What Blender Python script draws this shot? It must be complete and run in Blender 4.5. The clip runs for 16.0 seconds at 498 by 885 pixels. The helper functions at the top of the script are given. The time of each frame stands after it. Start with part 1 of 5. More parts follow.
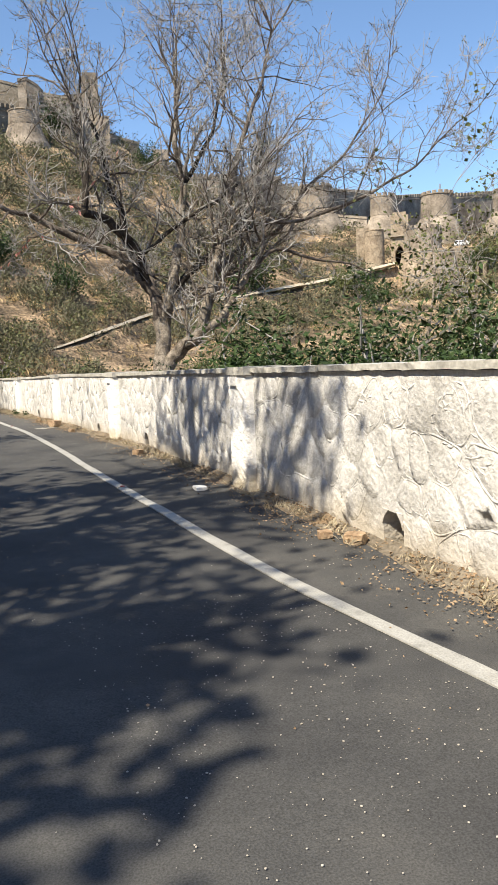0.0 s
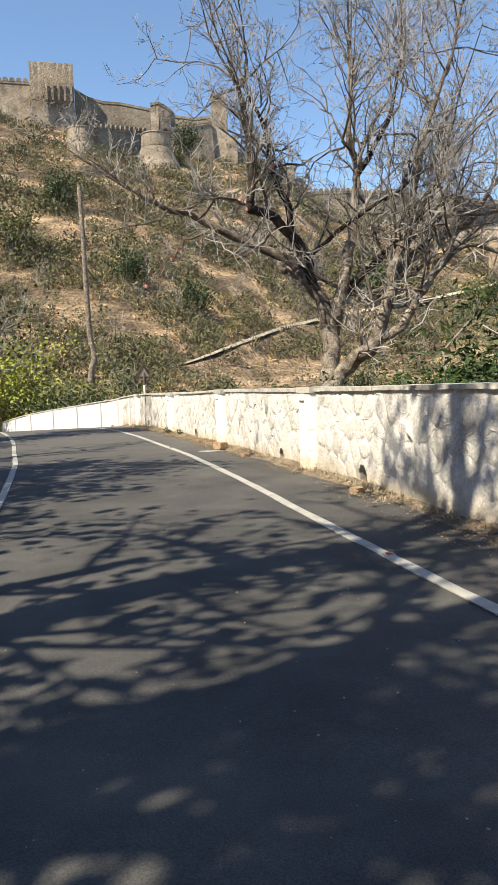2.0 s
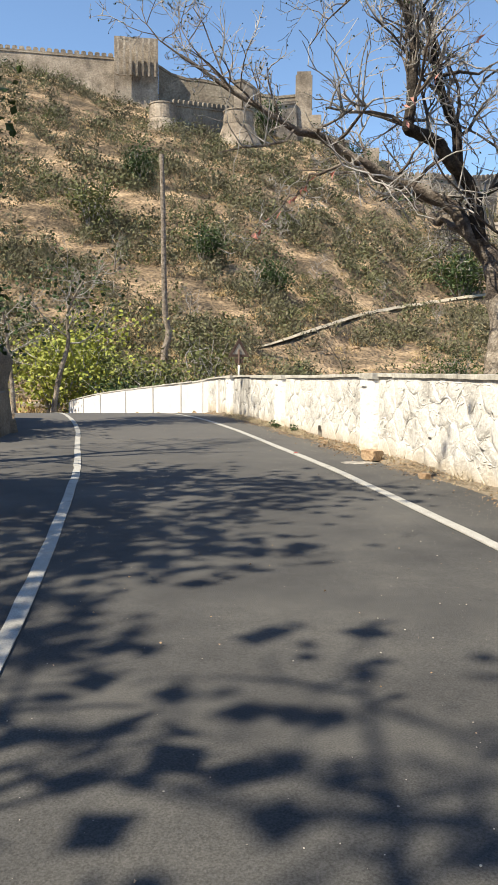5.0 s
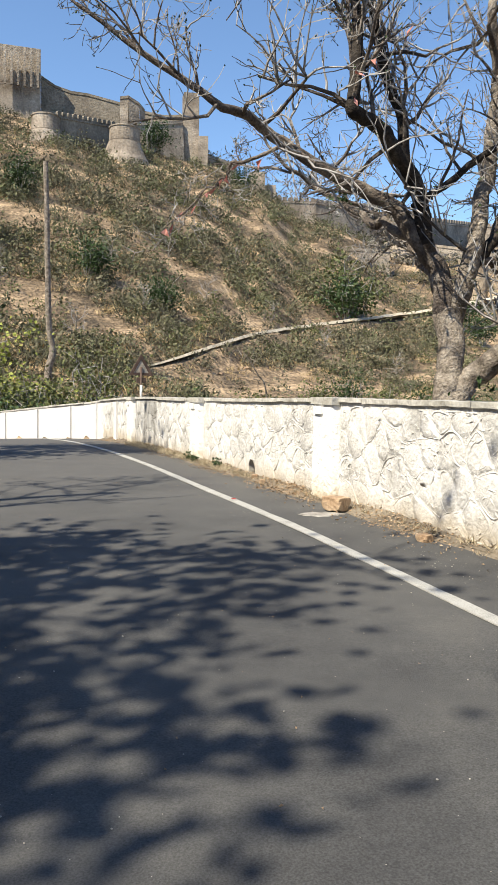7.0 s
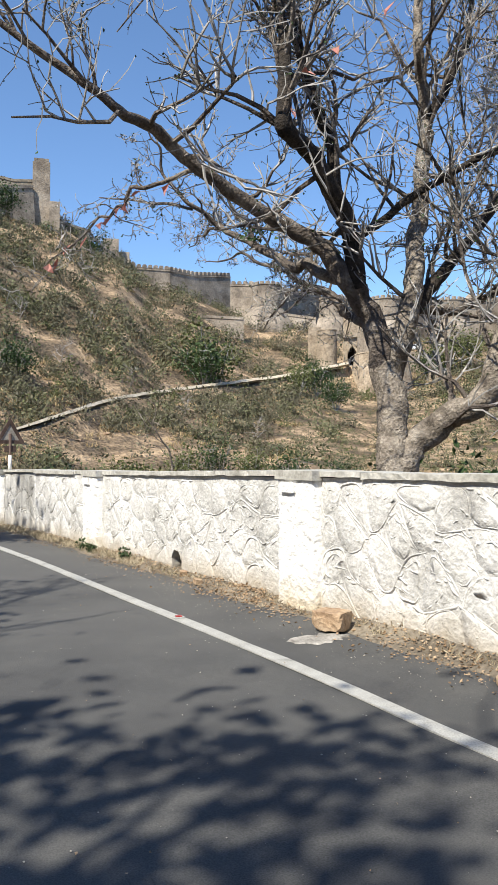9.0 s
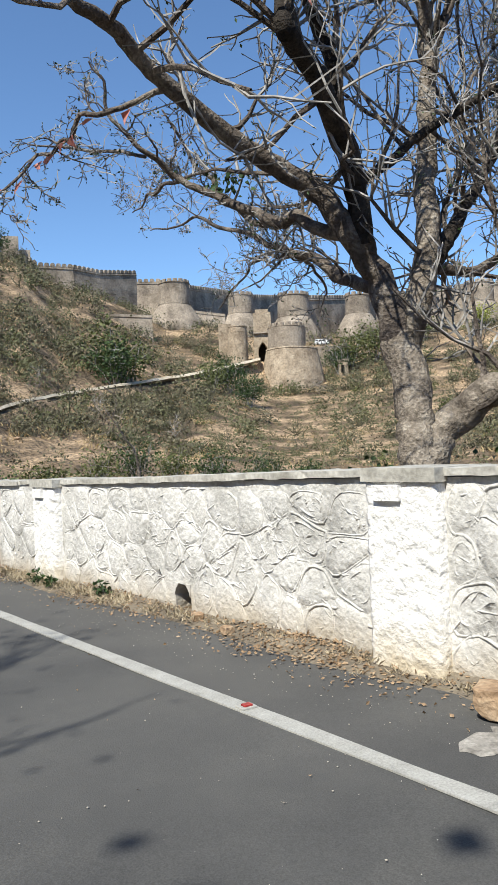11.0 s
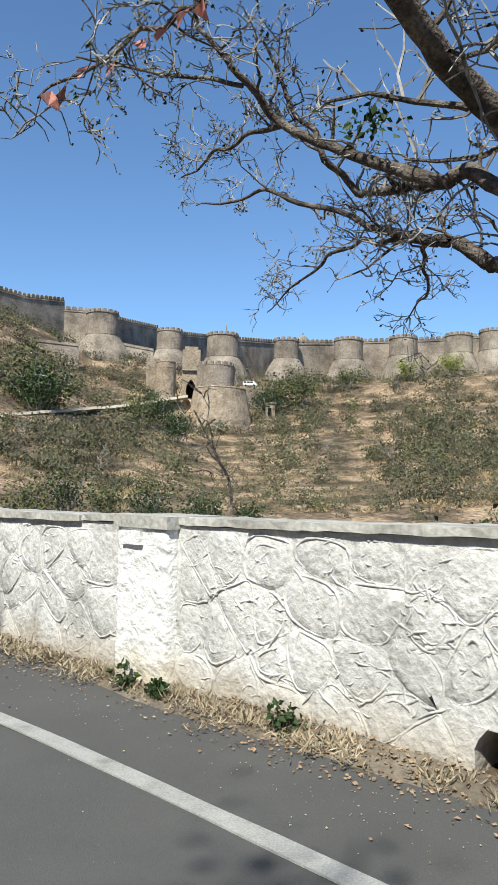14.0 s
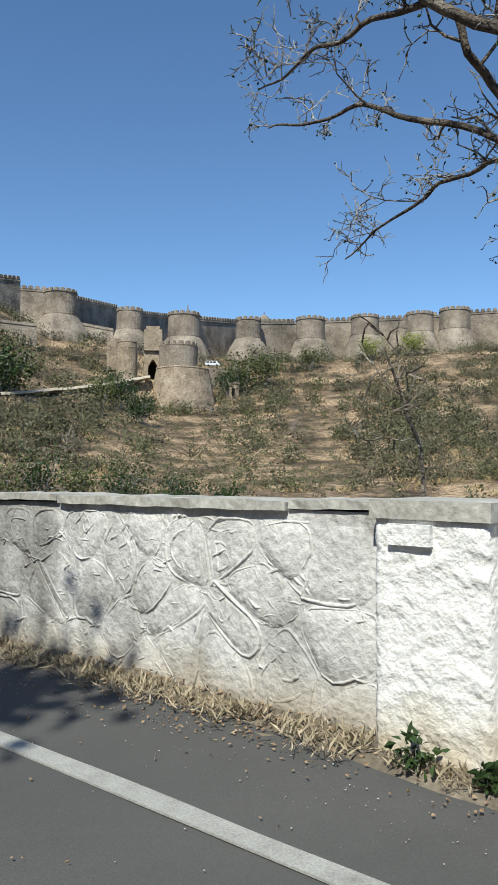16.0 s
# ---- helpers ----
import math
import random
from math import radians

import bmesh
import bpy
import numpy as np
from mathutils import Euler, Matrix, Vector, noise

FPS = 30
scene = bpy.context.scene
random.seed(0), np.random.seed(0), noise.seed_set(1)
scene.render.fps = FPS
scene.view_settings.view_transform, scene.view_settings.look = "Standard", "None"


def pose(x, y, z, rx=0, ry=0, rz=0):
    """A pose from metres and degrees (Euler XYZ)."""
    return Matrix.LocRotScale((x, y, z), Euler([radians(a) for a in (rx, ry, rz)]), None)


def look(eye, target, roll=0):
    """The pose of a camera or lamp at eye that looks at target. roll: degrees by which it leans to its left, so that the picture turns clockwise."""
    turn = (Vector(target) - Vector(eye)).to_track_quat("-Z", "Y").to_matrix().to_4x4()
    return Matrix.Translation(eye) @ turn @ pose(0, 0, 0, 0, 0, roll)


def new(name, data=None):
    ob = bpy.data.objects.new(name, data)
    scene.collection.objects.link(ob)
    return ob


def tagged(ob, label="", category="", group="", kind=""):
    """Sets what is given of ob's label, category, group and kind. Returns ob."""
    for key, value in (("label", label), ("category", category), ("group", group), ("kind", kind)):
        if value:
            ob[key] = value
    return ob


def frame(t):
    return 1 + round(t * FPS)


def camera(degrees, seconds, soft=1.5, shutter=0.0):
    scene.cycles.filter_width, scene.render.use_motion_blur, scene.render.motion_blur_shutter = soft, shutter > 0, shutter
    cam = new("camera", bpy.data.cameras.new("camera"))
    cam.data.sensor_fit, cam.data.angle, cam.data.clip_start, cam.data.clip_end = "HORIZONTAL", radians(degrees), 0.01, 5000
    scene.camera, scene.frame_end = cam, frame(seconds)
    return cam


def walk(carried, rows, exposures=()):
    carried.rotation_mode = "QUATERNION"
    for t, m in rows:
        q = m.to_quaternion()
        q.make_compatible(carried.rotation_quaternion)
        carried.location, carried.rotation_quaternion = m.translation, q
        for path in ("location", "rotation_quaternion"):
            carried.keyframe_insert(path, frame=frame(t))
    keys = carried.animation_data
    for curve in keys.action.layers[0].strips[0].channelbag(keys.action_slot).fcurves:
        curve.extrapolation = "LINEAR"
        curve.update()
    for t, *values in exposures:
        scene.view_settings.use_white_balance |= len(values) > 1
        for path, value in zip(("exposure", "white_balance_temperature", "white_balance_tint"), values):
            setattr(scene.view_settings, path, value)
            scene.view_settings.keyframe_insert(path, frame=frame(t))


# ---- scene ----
cam = camera(36.4, 16.0, 1.0)
PATH = [
    (0, (1.476, 0.114, 1.507), (2.175, 1.976, 1.291), -2.3),
    (0.5, (1.294, 0.884, 1.513), (2.01, 2.741, 1.321), -0.5),
    (1, (1.151, 1.723, 1.512), (1.814, 3.6, 1.316), -0.4),
    (1.5, (0.98, 2.566, 1.524), (1.545, 4.475, 1.34), -0.1),
    (2, (0.849, 3.414, 1.514), (1.255, 5.366, 1.351), -2.1),
    (2.5, (0.696, 4.353, 1.509), (1.024, 6.314, 1.287), 0.3),
    (3, (0.57, 5.254, 1.483), (0.812, 7.231, 1.304), 0.6),
    (3.2, (0.534, 5.651, 1.476), (0.758, 7.626, 1.257), 1.4),
    (5.3, (0.388, 9.277, 1.395), (0.642, 11.253, 1.213), -0.0),
    (5.5, (0.374, 9.551, 1.406), (0.65, 11.524, 1.235), -0.5),
    (6, (0.319, 10.284, 1.401), (0.7, 12.241, 1.239), 0.9),
    (6.5, (0.279, 10.966, 1.414), (0.736, 12.909, 1.294), 0.8),
    (7, (0.265, 11.726, 1.418), (0.8, 13.648, 1.278), 1.0),
    (7.5, (0.225, 12.434, 1.418), (0.859, 14.33, 1.37), 1.5),
    (8, (0.229, 13.177, 1.433), (0.925, 15.051, 1.379), 0.5),
    (8.5, (0.201, 13.894, 1.465), (0.998, 15.728, 1.441), -0.2),
    (9, (0.178, 14.572, 1.474), (1.067, 16.363, 1.508), 0.0),
    (9.2, (0.179, 14.869, 1.472), (1.095, 16.647, 1.495), 0.3),
    (11.3, (0.347, 17.694, 1.468), (1.463, 19.353, 1.515), -2.2),
    (11.5, (0.326, 17.958, 1.456), (1.449, 19.611, 1.528), -2.1),
    (12, (0.297, 18.607, 1.464), (1.43, 20.255, 1.494), -2.4),
    (12.5, (0.292, 19.336, 1.458), (1.423, 20.985, 1.441), -1.2),
    (13, (0.263, 20.007, 1.439), (1.435, 21.626, 1.515), -0.4),
    (13.5, (0.267, 20.69, 1.444), (1.471, 22.284, 1.537), -0.7),
    (14, (0.251, 21.394, 1.427), (1.522, 22.933, 1.556), 1.1),
    (14.5, (0.246, 22.076, 1.417), (1.546, 23.595, 1.474), 0.8),
    (15, (0.233, 22.755, 1.392), (1.567, 24.243, 1.469), -0.3),
    (15.5, (0.215, 23.437, 1.379), (1.541, 24.932, 1.436), -0.5),
    (16, (0.158, 24.096, 1.366), (1.514, 25.564, 1.446), 0.3),
]
EXPOSURES = [(0, 0.72, 7250, 9), (2.5, 0.82, 7700, 8), (6.5, 0.78, 7200, 8), (9.0, 0.64, 6600, 8), (11.5, 0.42, 6450, 6), (13.5, 0.40, 6400, 5), (16, 0.09, 6300, 3)]
walk(cam, [(t, look(eye, target, roll)) for t, eye, target, roll in PATH], EXPOSURES)

# ---- light ----
SUN_HIGH, SUN_AZ = 50.0, 242.0
world = bpy.data.worlds.new("sky")
scene.world = world
world.use_nodes = True
wn = world.node_tree
sky = wn.nodes.new("ShaderNodeTexSky")
sky.sky_type = "NISHITA"
sky.sun_disc = False
sky.sun_elevation = radians(SUN_HIGH)
sky.sun_rotation = radians(SUN_AZ)
sky.altitude = 1100
sky.air_density = 1.0
sky.dust_density = 0.0
sky.ozone_density = 4.5
deep = wn.nodes.new("ShaderNodeVectorMath")
deep.operation = "MULTIPLY"
deep.inputs[1].default_value = (0.93, 1.0, 1.05)
wn.links.new(sky.outputs[0], deep.inputs[0])
wn.links.new(deep.outputs[0], wn.nodes["Background"].inputs[0])
wn.nodes["Background"].inputs[1].default_value = 0.135
sun = new("sun", bpy.data.lights.new("sun", "SUN"))
sun.data.energy = 5.0
sun.data.angle = radians(0.55)
sun.data.color = (1.0, 0.93, 0.82)
sun.matrix_world = look((40 * math.cos(radians(SUN_HIGH)) * math.sin(radians(SUN_AZ)), 15 + 40 * math.cos(radians(SUN_HIGH)) * math.cos(radians(SUN_AZ)), 40 * math.sin(radians(SUN_HIGH))), (0, 15, 0))


# ---- materials ----
def mat(name, cols, scale=3.0, fine=40.0, rough=0.9, bump=0.3, dist=0.02, spots=0.35, spread=(0.3, 0.5, 0.7), random_tint=0.0, island=False):
    """A rough surface: three colours over broad noise, finer noise over them, and relief."""
    m = bpy.data.materials.new(name)
    m.use_nodes = True
    t = m.node_tree
    b = t.nodes["Principled BSDF"]
    b.inputs["Roughness"].default_value = rough
    b.inputs["Specular IOR Level"].default_value = 0.25
    co = t.nodes.new("ShaderNodeTexCoord")
    n1 = t.nodes.new("ShaderNodeTexNoise")
    n1.inputs["Scale"].default_value, n1.inputs["Detail"].default_value = scale, 6
    n1.inputs["Roughness"].default_value = 0.65
    n2 = t.nodes.new("ShaderNodeTexNoise")
    n2.inputs["Scale"].default_value, n2.inputs["Detail"].default_value = fine, 4
    for n in (n1, n2):
        t.links.new(co.outputs["Object"], n.inputs["Vector"])
    r = t.nodes.new("ShaderNodeValToRGB")
    r.color_ramp.elements.new(0.5)
    for e, c, p in zip(r.color_ramp.elements, cols, spread):
        e.position, e.color = p, (*c, 1)
    t.links.new(n1.outputs[0], r.inputs[0])
    g = t.nodes.new("ShaderNodeMapRange")
    g.inputs[1].default_value, g.inputs[2].default_value = 0.25, 0.75
    g.inputs[3].default_value, g.inputs[4].default_value = 1 - spots, 1 + spots
    t.links.new(n2.outputs[0], g.inputs[0])
    mul = t.nodes.new("ShaderNodeVectorMath")
    mul.operation = "SCALE"
    t.links.new(r.outputs[0], mul.inputs[0])
    t.links.new(g.outputs[0], mul.inputs["Scale"])
    last = mul.outputs[0]
    if random_tint:
        info = t.nodes.new("ShaderNodeNewGeometry" if island else "ShaderNodeObjectInfo")
        k = t.nodes.new("ShaderNodeMapRange")
        k.inputs[3].default_value, k.inputs[4].default_value = 1 - random_tint, 1 + random_tint
        t.links.new(info.outputs["Random Per Island" if island else "Random"], k.inputs[0])
        mul2 = t.nodes.new("ShaderNodeVectorMath")
        mul2.operation = "SCALE"
        t.links.new(last, mul2.inputs[0])
        t.links.new(k.outputs[0], mul2.inputs["Scale"])
        last = mul2.outputs[0]
    t.links.new(last, b.inputs["Base Color"])
    if bump:
        bp = t.nodes.new("ShaderNodeBump")
        bp.inputs["Strength"].default_value, bp.inputs["Distance"].default_value = bump, dist
        add = t.nodes.new("ShaderNodeMath")
        t.links.new(n1.outputs[0], add.inputs[0])
        t.links.new(n2.outputs[0], add.inputs[1])
        t.links.new(add.outputs[0], bp.inputs["Height"])
        t.links.new(bp.outputs[0], b.inputs["Normal"])
    return m


def stained_or_sunlit(m, low, high, col, strength=0.8, scale=2.5, axis=2, stretch=(1, 1, 1)):
    """Lays a stain, or the road's sunlit paleness, with a ragged edge over m, strongest below low and gone above high
    along an axis.
    """
    t = m.node_tree
    b = t.nodes["Principled BSDF"]
    before = b.inputs["Base Color"].links[0].from_socket
    co = t.nodes.new("ShaderNodeTexCoord")
    mp = t.nodes.new("ShaderNodeMapping")
    mp.inputs["Scale"].default_value = stretch
    n = t.nodes.new("ShaderNodeTexNoise")
    n.inputs["Scale"].default_value, n.inputs["Detail"].default_value = scale, 7
    sep = t.nodes.new("ShaderNodeSeparateXYZ")
    t.links.new(co.outputs["Object"], mp.inputs[0])
    t.links.new(mp.outputs[0], n.inputs["Vector"])
    t.links.new(co.outputs["Object"], sep.inputs[0])
    mr = t.nodes.new("ShaderNodeMapRange")
    mr.inputs[1].default_value, mr.inputs[2].default_value = low, high
    mr.inputs[3].default_value, mr.inputs[4].default_value = 0.75, -0.35
    t.links.new(sep.outputs[axis], mr.inputs[0])
    add = t.nodes.new("ShaderNodeMath")
    t.links.new(mr.outputs[0], add.inputs[0])
    t.links.new(n.outputs[0], add.inputs[1])
    st = t.nodes.new("ShaderNodeMapRange")
    st.inputs[1].default_value, st.inputs[2].default_value = 0.45, 1.1
    st.inputs[3].default_value, st.inputs[4].default_value = 0, strength
    t.links.new(add.outputs[0], st.inputs[0])
    mix = t.nodes.new("ShaderNodeMix")
    mix.data_type = "RGBA"
    t.links.new(st.outputs[0], mix.inputs[0])
    t.links.new(before, mix.inputs[6])
    mix.inputs[7].default_value = (*col, 1)
    t.links.new(mix.outputs[2], b.inputs["Base Color"])
    return m


def shade_streaked(m, y0, y1, col):
    """Dark streaks down a wall between two places along it: rain stains and tree shade painted together."""
    t = m.node_tree
    b = t.nodes["Principled BSDF"]
    before = b.inputs["Base Color"].links[0].from_socket
    co = t.nodes.new("ShaderNodeTexCoord")
    mp = t.nodes.new("ShaderNodeMapping")
    mp.inputs["Scale"].default_value = (1, 1, 0.16)
    n = t.nodes.new("ShaderNodeTexNoise")
    n.inputs["Scale"].default_value, n.inputs["Detail"].default_value = 3.6, 6
    sep = t.nodes.new("ShaderNodeSeparateXYZ")
    t.links.new(co.outputs["Object"], mp.inputs[0])
    t.links.new(mp.outputs[0], n.inputs["Vector"])
    t.links.new(co.outputs["Object"], sep.inputs[0])
    mr = t.nodes.new("ShaderNodeMapRange")
    off = t.nodes.new("ShaderNodeMath")
    off.operation = "SUBTRACT"
    off.inputs[1].default_value = (y0 + y1) / 2
    ab = t.nodes.new("ShaderNodeMath")
    ab.operation = "ABSOLUTE"
    t.links.new(sep.outputs[1], off.inputs[0])
    t.links.new(off.outputs[0], ab.inputs[0])
    t.links.new(ab.outputs[0], mr.inputs[0])
    mr.inputs[1].default_value, mr.inputs[2].default_value = 0.0, (y1 - y0) / 2
    mr.inputs[3].default_value, mr.inputs[4].default_value = 0.3, -0.2
    add = t.nodes.new("ShaderNodeMath")
    t.links.new(mr.outputs[0], add.inputs[0])
    t.links.new(n.outputs[0], add.inputs[1])
    st = t.nodes.new("ShaderNodeMapRange")
    st.inputs[1].default_value, st.inputs[2].default_value, st.inputs[4].default_value = 0.5, 0.85, 0.8
    t.links.new(add.outputs[0], st.inputs[0])
    mix = t.nodes.new("ShaderNodeMix")
    mix.data_type = "RGBA"
    t.links.new(st.outputs[0], mix.inputs[0])
    t.links.new(before, mix.inputs[6])
    mix.inputs[7].default_value = (*col, 1)
    t.links.new(mix.outputs[2], b.inputs["Base Color"])
    return m


ASPHALT = mat("asphalt", [(.043, .044, .046), (.064, .065, .065), (.092, .091, .087)], 0.9, 130, .92, .5, .006, .45)
# paler with y: the sunlit stretch's brightness put into the asphalt colour
ASPHALT = stained_or_sunlit(ASPHALT, 27.0, 10.0, (.114, .112, .108), .6, 0.55, 1)
PAINT_LINE = mat("road_paint", [(.19, .19, .18), (.33, .33, .31), (.41, .41, .39)], 5, 90, .8, .35, .004, .25, (.25, .42, .7))
WHITEWASH = stained_or_sunlit(mat("whitewash", [(.36, .355, .34), (.56, .555, .54), (.68, .675, .66)], 1.6, 24, .95, .75, .022, .2, (.32, .47, .66)), 0.02, 0.46, (.42, .35, .25), .62, 3.0)
# stains plus soft tree shadow, painted into the wall near the bend
WHITEWASH = shade_streaked(WHITEWASH, 27.0, 33.4, (.2, .195, .18))
PLAIN_WHITE = mat("plain_whitewash", [(.50, .495, .48), (.64, .635, .62), (.70, .695, .68)], 1.3, 26, .95, .6, .03, .1, (.25, .42, .66))
WHITE_PILLAR = stained_or_sunlit(mat("fresh_whitewash", [(.70, .70, .68), (.82, .82, .81), (.84, .84, .83)], 7.0, 26, .95, .9, .02, .08, (.2, .4, .7)), 0.02, 0.5, (.48, .38, .22), .7, 4.0)
COPING = mat("coping_cement", [(.27, .26, .23), (.42, .41, .375), (.56, .55, .51)], 2.6, 26, .95, .7, .012, .25, (.3, .5, .7))
EARTH = mat("dry_earth", [(.10, .084, .064), (.165, .14, .108), (.25, .215, .165)], 1.6, 26, .97, .6, .04, .35)
HILL = mat("hillside", [(.09, .070, .048), (.235, .172, .110), (.48, .352, .222)], 0.09, 1.6, .98, 1.0, 1.1, .65, (.38, .5, .61))
ROCK = mat("sandstone_rock", [(.22, .14, .085), (.36, .255, .165), (.46, .36, .255)], 4, 30, .9, .6, .03, .25)
FORT = mat("fort_stone", [(.15, .125, .10), (.27, .228, .18), (.39, .335, .27)], 0.14, 1.7, .95, .8, .3, .28, (.34, .5, .66))
FORT_DARK = mat("dark_fort_stone", [(.12, .10, .08), (.19, .165, .13), (.27, .235, .185)], 0.15, 1.4, .95, .8, .3, .35, (.32, .5, .68))
FORT_PALE = mat("pale_fort_stone", [(.20, .155, .11), (.33, .268, .195), (.45, .375, .28)], 0.3, 1.7, .95, .8, .3, .32)
PATH_STONE = mat("pale_path_stone", [(.34, .29, .21), (.48, .42, .32), (.60, .53, .42)], 0.5, 2.0, .95, .4, .1, .2)
# near-black that stands for shade inside openings
DARK = mat("dark_hollow", [(.01, .01, .01), (.015, .014, .012), (.03, .025, .02)], 2, 10, 1, 0)
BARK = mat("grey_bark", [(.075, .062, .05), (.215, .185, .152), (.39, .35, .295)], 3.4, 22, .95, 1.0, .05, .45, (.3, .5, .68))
# the same bark with the limbs' deep underside shade put into its colour
BARK_SHADE_BLACK = mat("shade_black_bark", [(.02, .017, .015), (.05, .042, .035), (.13, .105, .085)], 2.2, 24, .95, 1.0, .05, .45, (.34, .56, .74))
TWIG = mat("pale_twig", [(.14, .136, .13), (.29, .28, .268), (.47, .46, .445)], 1.5, 14, .95, .2, .01, .3)
DRY_TWIG = mat("dry_scrub", [(.075, .074, .048), (.14, .132, .086), (.25, .23, .158)], 0.15, 1.2, .95, 0, .1, .3, random_tint=.35, island=False)
DRY_BROWN = mat("withered_scrub", [(.10, .075, .045), (.21, .158, .095), (.37, .29, .18)], 0.15, 1.5, .95, 0, .1, .3)
# half-dark copy of the grey bark, shade put into the colour
BARK_SHADE_MID = mat("shaded_grey_bark", [(.055, .045, .04), (.125, .105, .09), (.27, .24, .205)], 2.6, 24, .95, 1.0, .05, .45, (.3, .5, .68))
LEAF_DARK = mat("dark_leaf", [(.018, .035, .012), (.035, .065, .02), (.06, .095, .03)], 0.8, 7, .55, 0, .1, .3)
LEAF_OLIVE = mat("olive_leaf", [(.06, .076, .026), (.105, .120, .043), (.165, .175, .068)], 0.5, 5, .6, 0, .1, .3)
LEAF_GREY = mat("grey_olive_leaf", [(.072, .077, .04), (.13, .133, .07), (.215, .212, .122)], 0.4, 5, .7, 0, .1, .3)
LEAF_LIME = mat("yellow_green_leaf", [(.15, .18, .032), (.25, .28, .055), (.33, .34, .085)], 0.6, 5, .55, 0, .1, .25)
STRAW = mat("straw_grass", [(.30, .22, .11), (.46, .35, .19), (.58, .46, .27)], 0.6, 9, .9, 0, .1, .25)
VERGE_STRAW = mat("pale_verge_grass", [(.26, .22, .15), (.40, .34, .24), (.52, .45, .33)], 2, 20, .9, 0, .1, .3)
LITTER = mat("dead_leaf", [(.15, .095, .055), (.30, .21, .13), (.46, .36, .25)], 5, 30, .85, 0, .1, .35)
GRIT = mat("pale_grit", [(.25, .23, .20), (.42, .39, .34), (.58, .55, .50)], 6, 30, .9, .2, .01, .2)
SMEAR = mat("cement_smear", [(.17, .16, .145), (.29, .275, .25), (.40, .38, .35)], 6, 50, .9, .3, .004, .3)
FLAG_RED = mat("faded_red_cloth", [(.46, .16, .13), (.56, .24, .20), (.62, .36, .31)], 4, 30, .85, .1, .01, .15)
SIGN_METAL = mat("weathered_sign_metal", [(.05, .035, .03), (.09, .06, .05), (.14, .10, .08)], 6, 40, .7, .2, .005, .25)
SIGN_FACE = mat("sign_back", [(.22, .20, .17), (.34, .31, .27), (.40, .37, .33)], 6, 40, .6, .1, .005, .2)
POST_WHITE = mat("white_post_paint", [(.55, .54, .5), (.72, .72, .7), (.78, .78, .76)], 6, 40, .6, .1, .005, .15)
VAN_WHITE = mat("white_van_paint", [(.72, .72, .72), (.78, .78, .78), (.8, .8, .8)], 1, 4, .35, 0, .1, .03)
GLASS_DARK = mat("dark_glass", [(.01, .012, .015), (.015, .017, .02), (.02, .022, .025)], 1, 4, .12, 0, .1, .05)
RUBBER = mat("tyre_rubber", [(.012, .012, .012), (.02, .02, .02), (.03, .03, .03)], 3, 20, .9, 0)
SHED_WOOD = mat("weathered_plank", [(.09, .06, .04), (.16, .11, .075), (.22, .16, .11)], 3, 20, .9, .3, .02, .3)
RED_REFLECTOR = mat("red_reflector", [(.20, .02, .02), (.30, .03, .03), (.36, .06, .05)], 8, 40, .35, 0)


# ---- helpers for building ----
def curve(pairs):
    """A smooth function through (y, value) pairs, in order of y."""
    ys, vs = np.array(pairs, float).T
    slopes = np.gradient(vs, ys)

    def at(y):
        y = np.asarray(y, float)
        i = np.clip(np.searchsorted(ys, y) - 1, 0, len(ys) - 2)
        h = ys[i + 1] - ys[i]
        u = np.clip((y - ys[i]) / h, 0, 1)
        out = (2 * u**3 - 3 * u**2 + 1) * vs[i] + (u**3 - 2 * u**2 + u) * h * slopes[i] + (3 * u**2 - 2 * u**3) * vs[i + 1] + (u**3 - u**2) * h * slopes[i + 1]
        out = out + np.where(y < ys[0], (y - ys[0]) * slopes[0], 0) + np.where(y > ys[-1], (y - ys[-1]) * slopes[-1], 0)
        return out

    return at


def link(name, verts, faces, material, parent=None, label="", smooth=False):
    me = bpy.data.meshes.new(name)
    me.from_pydata([tuple(map(float, v)) for v in verts], [], [tuple(map(int, f)) for f in faces])
    me.materials.append(material)
    if smooth:
        me.shade_smooth()
    me.update()
    ob = new(name, me)
    if parent is not None:
        ob.parent = parent
    return tagged(ob, label)


def bulk(name, verts, tris, material, parent=None, label="", smooth=False):
    """A mesh of many triangles from arrays."""
    verts, tris = np.asarray(verts, np.float32), np.asarray(tris, np.int32)
    me = bpy.data.meshes.new(name)
    me.vertices.add(len(verts))
    me.vertices.foreach_set("co", verts.ravel())
    me.loops.add(tris.size)
    me.loops.foreach_set("vertex_index", tris.ravel())
    me.polygons.add(len(tris))
    me.polygons.foreach_set("loop_start", np.arange(len(tris), dtype=np.int32) * 3)
    me.materials.append(material)
    me.update(calc_edges=True)
    me.validate()
    if smooth:
        me.shade_smooth()
    else:
        me.shade_flat()
    ob = new(name, me)
    if parent is not None:
        ob.parent = parent
    return tagged(ob, label)


def part(name, bm, material, parent=None, label="", smooth=False):
    me = bpy.data.meshes.new(name)
    bm.to_mesh(me)
    bm.free()
    me.materials.append(material)
    if smooth:
        me.shade_smooth()
    ob = new(name, me)
    if parent is not None:
        ob.parent = parent
    return tagged(ob, label)


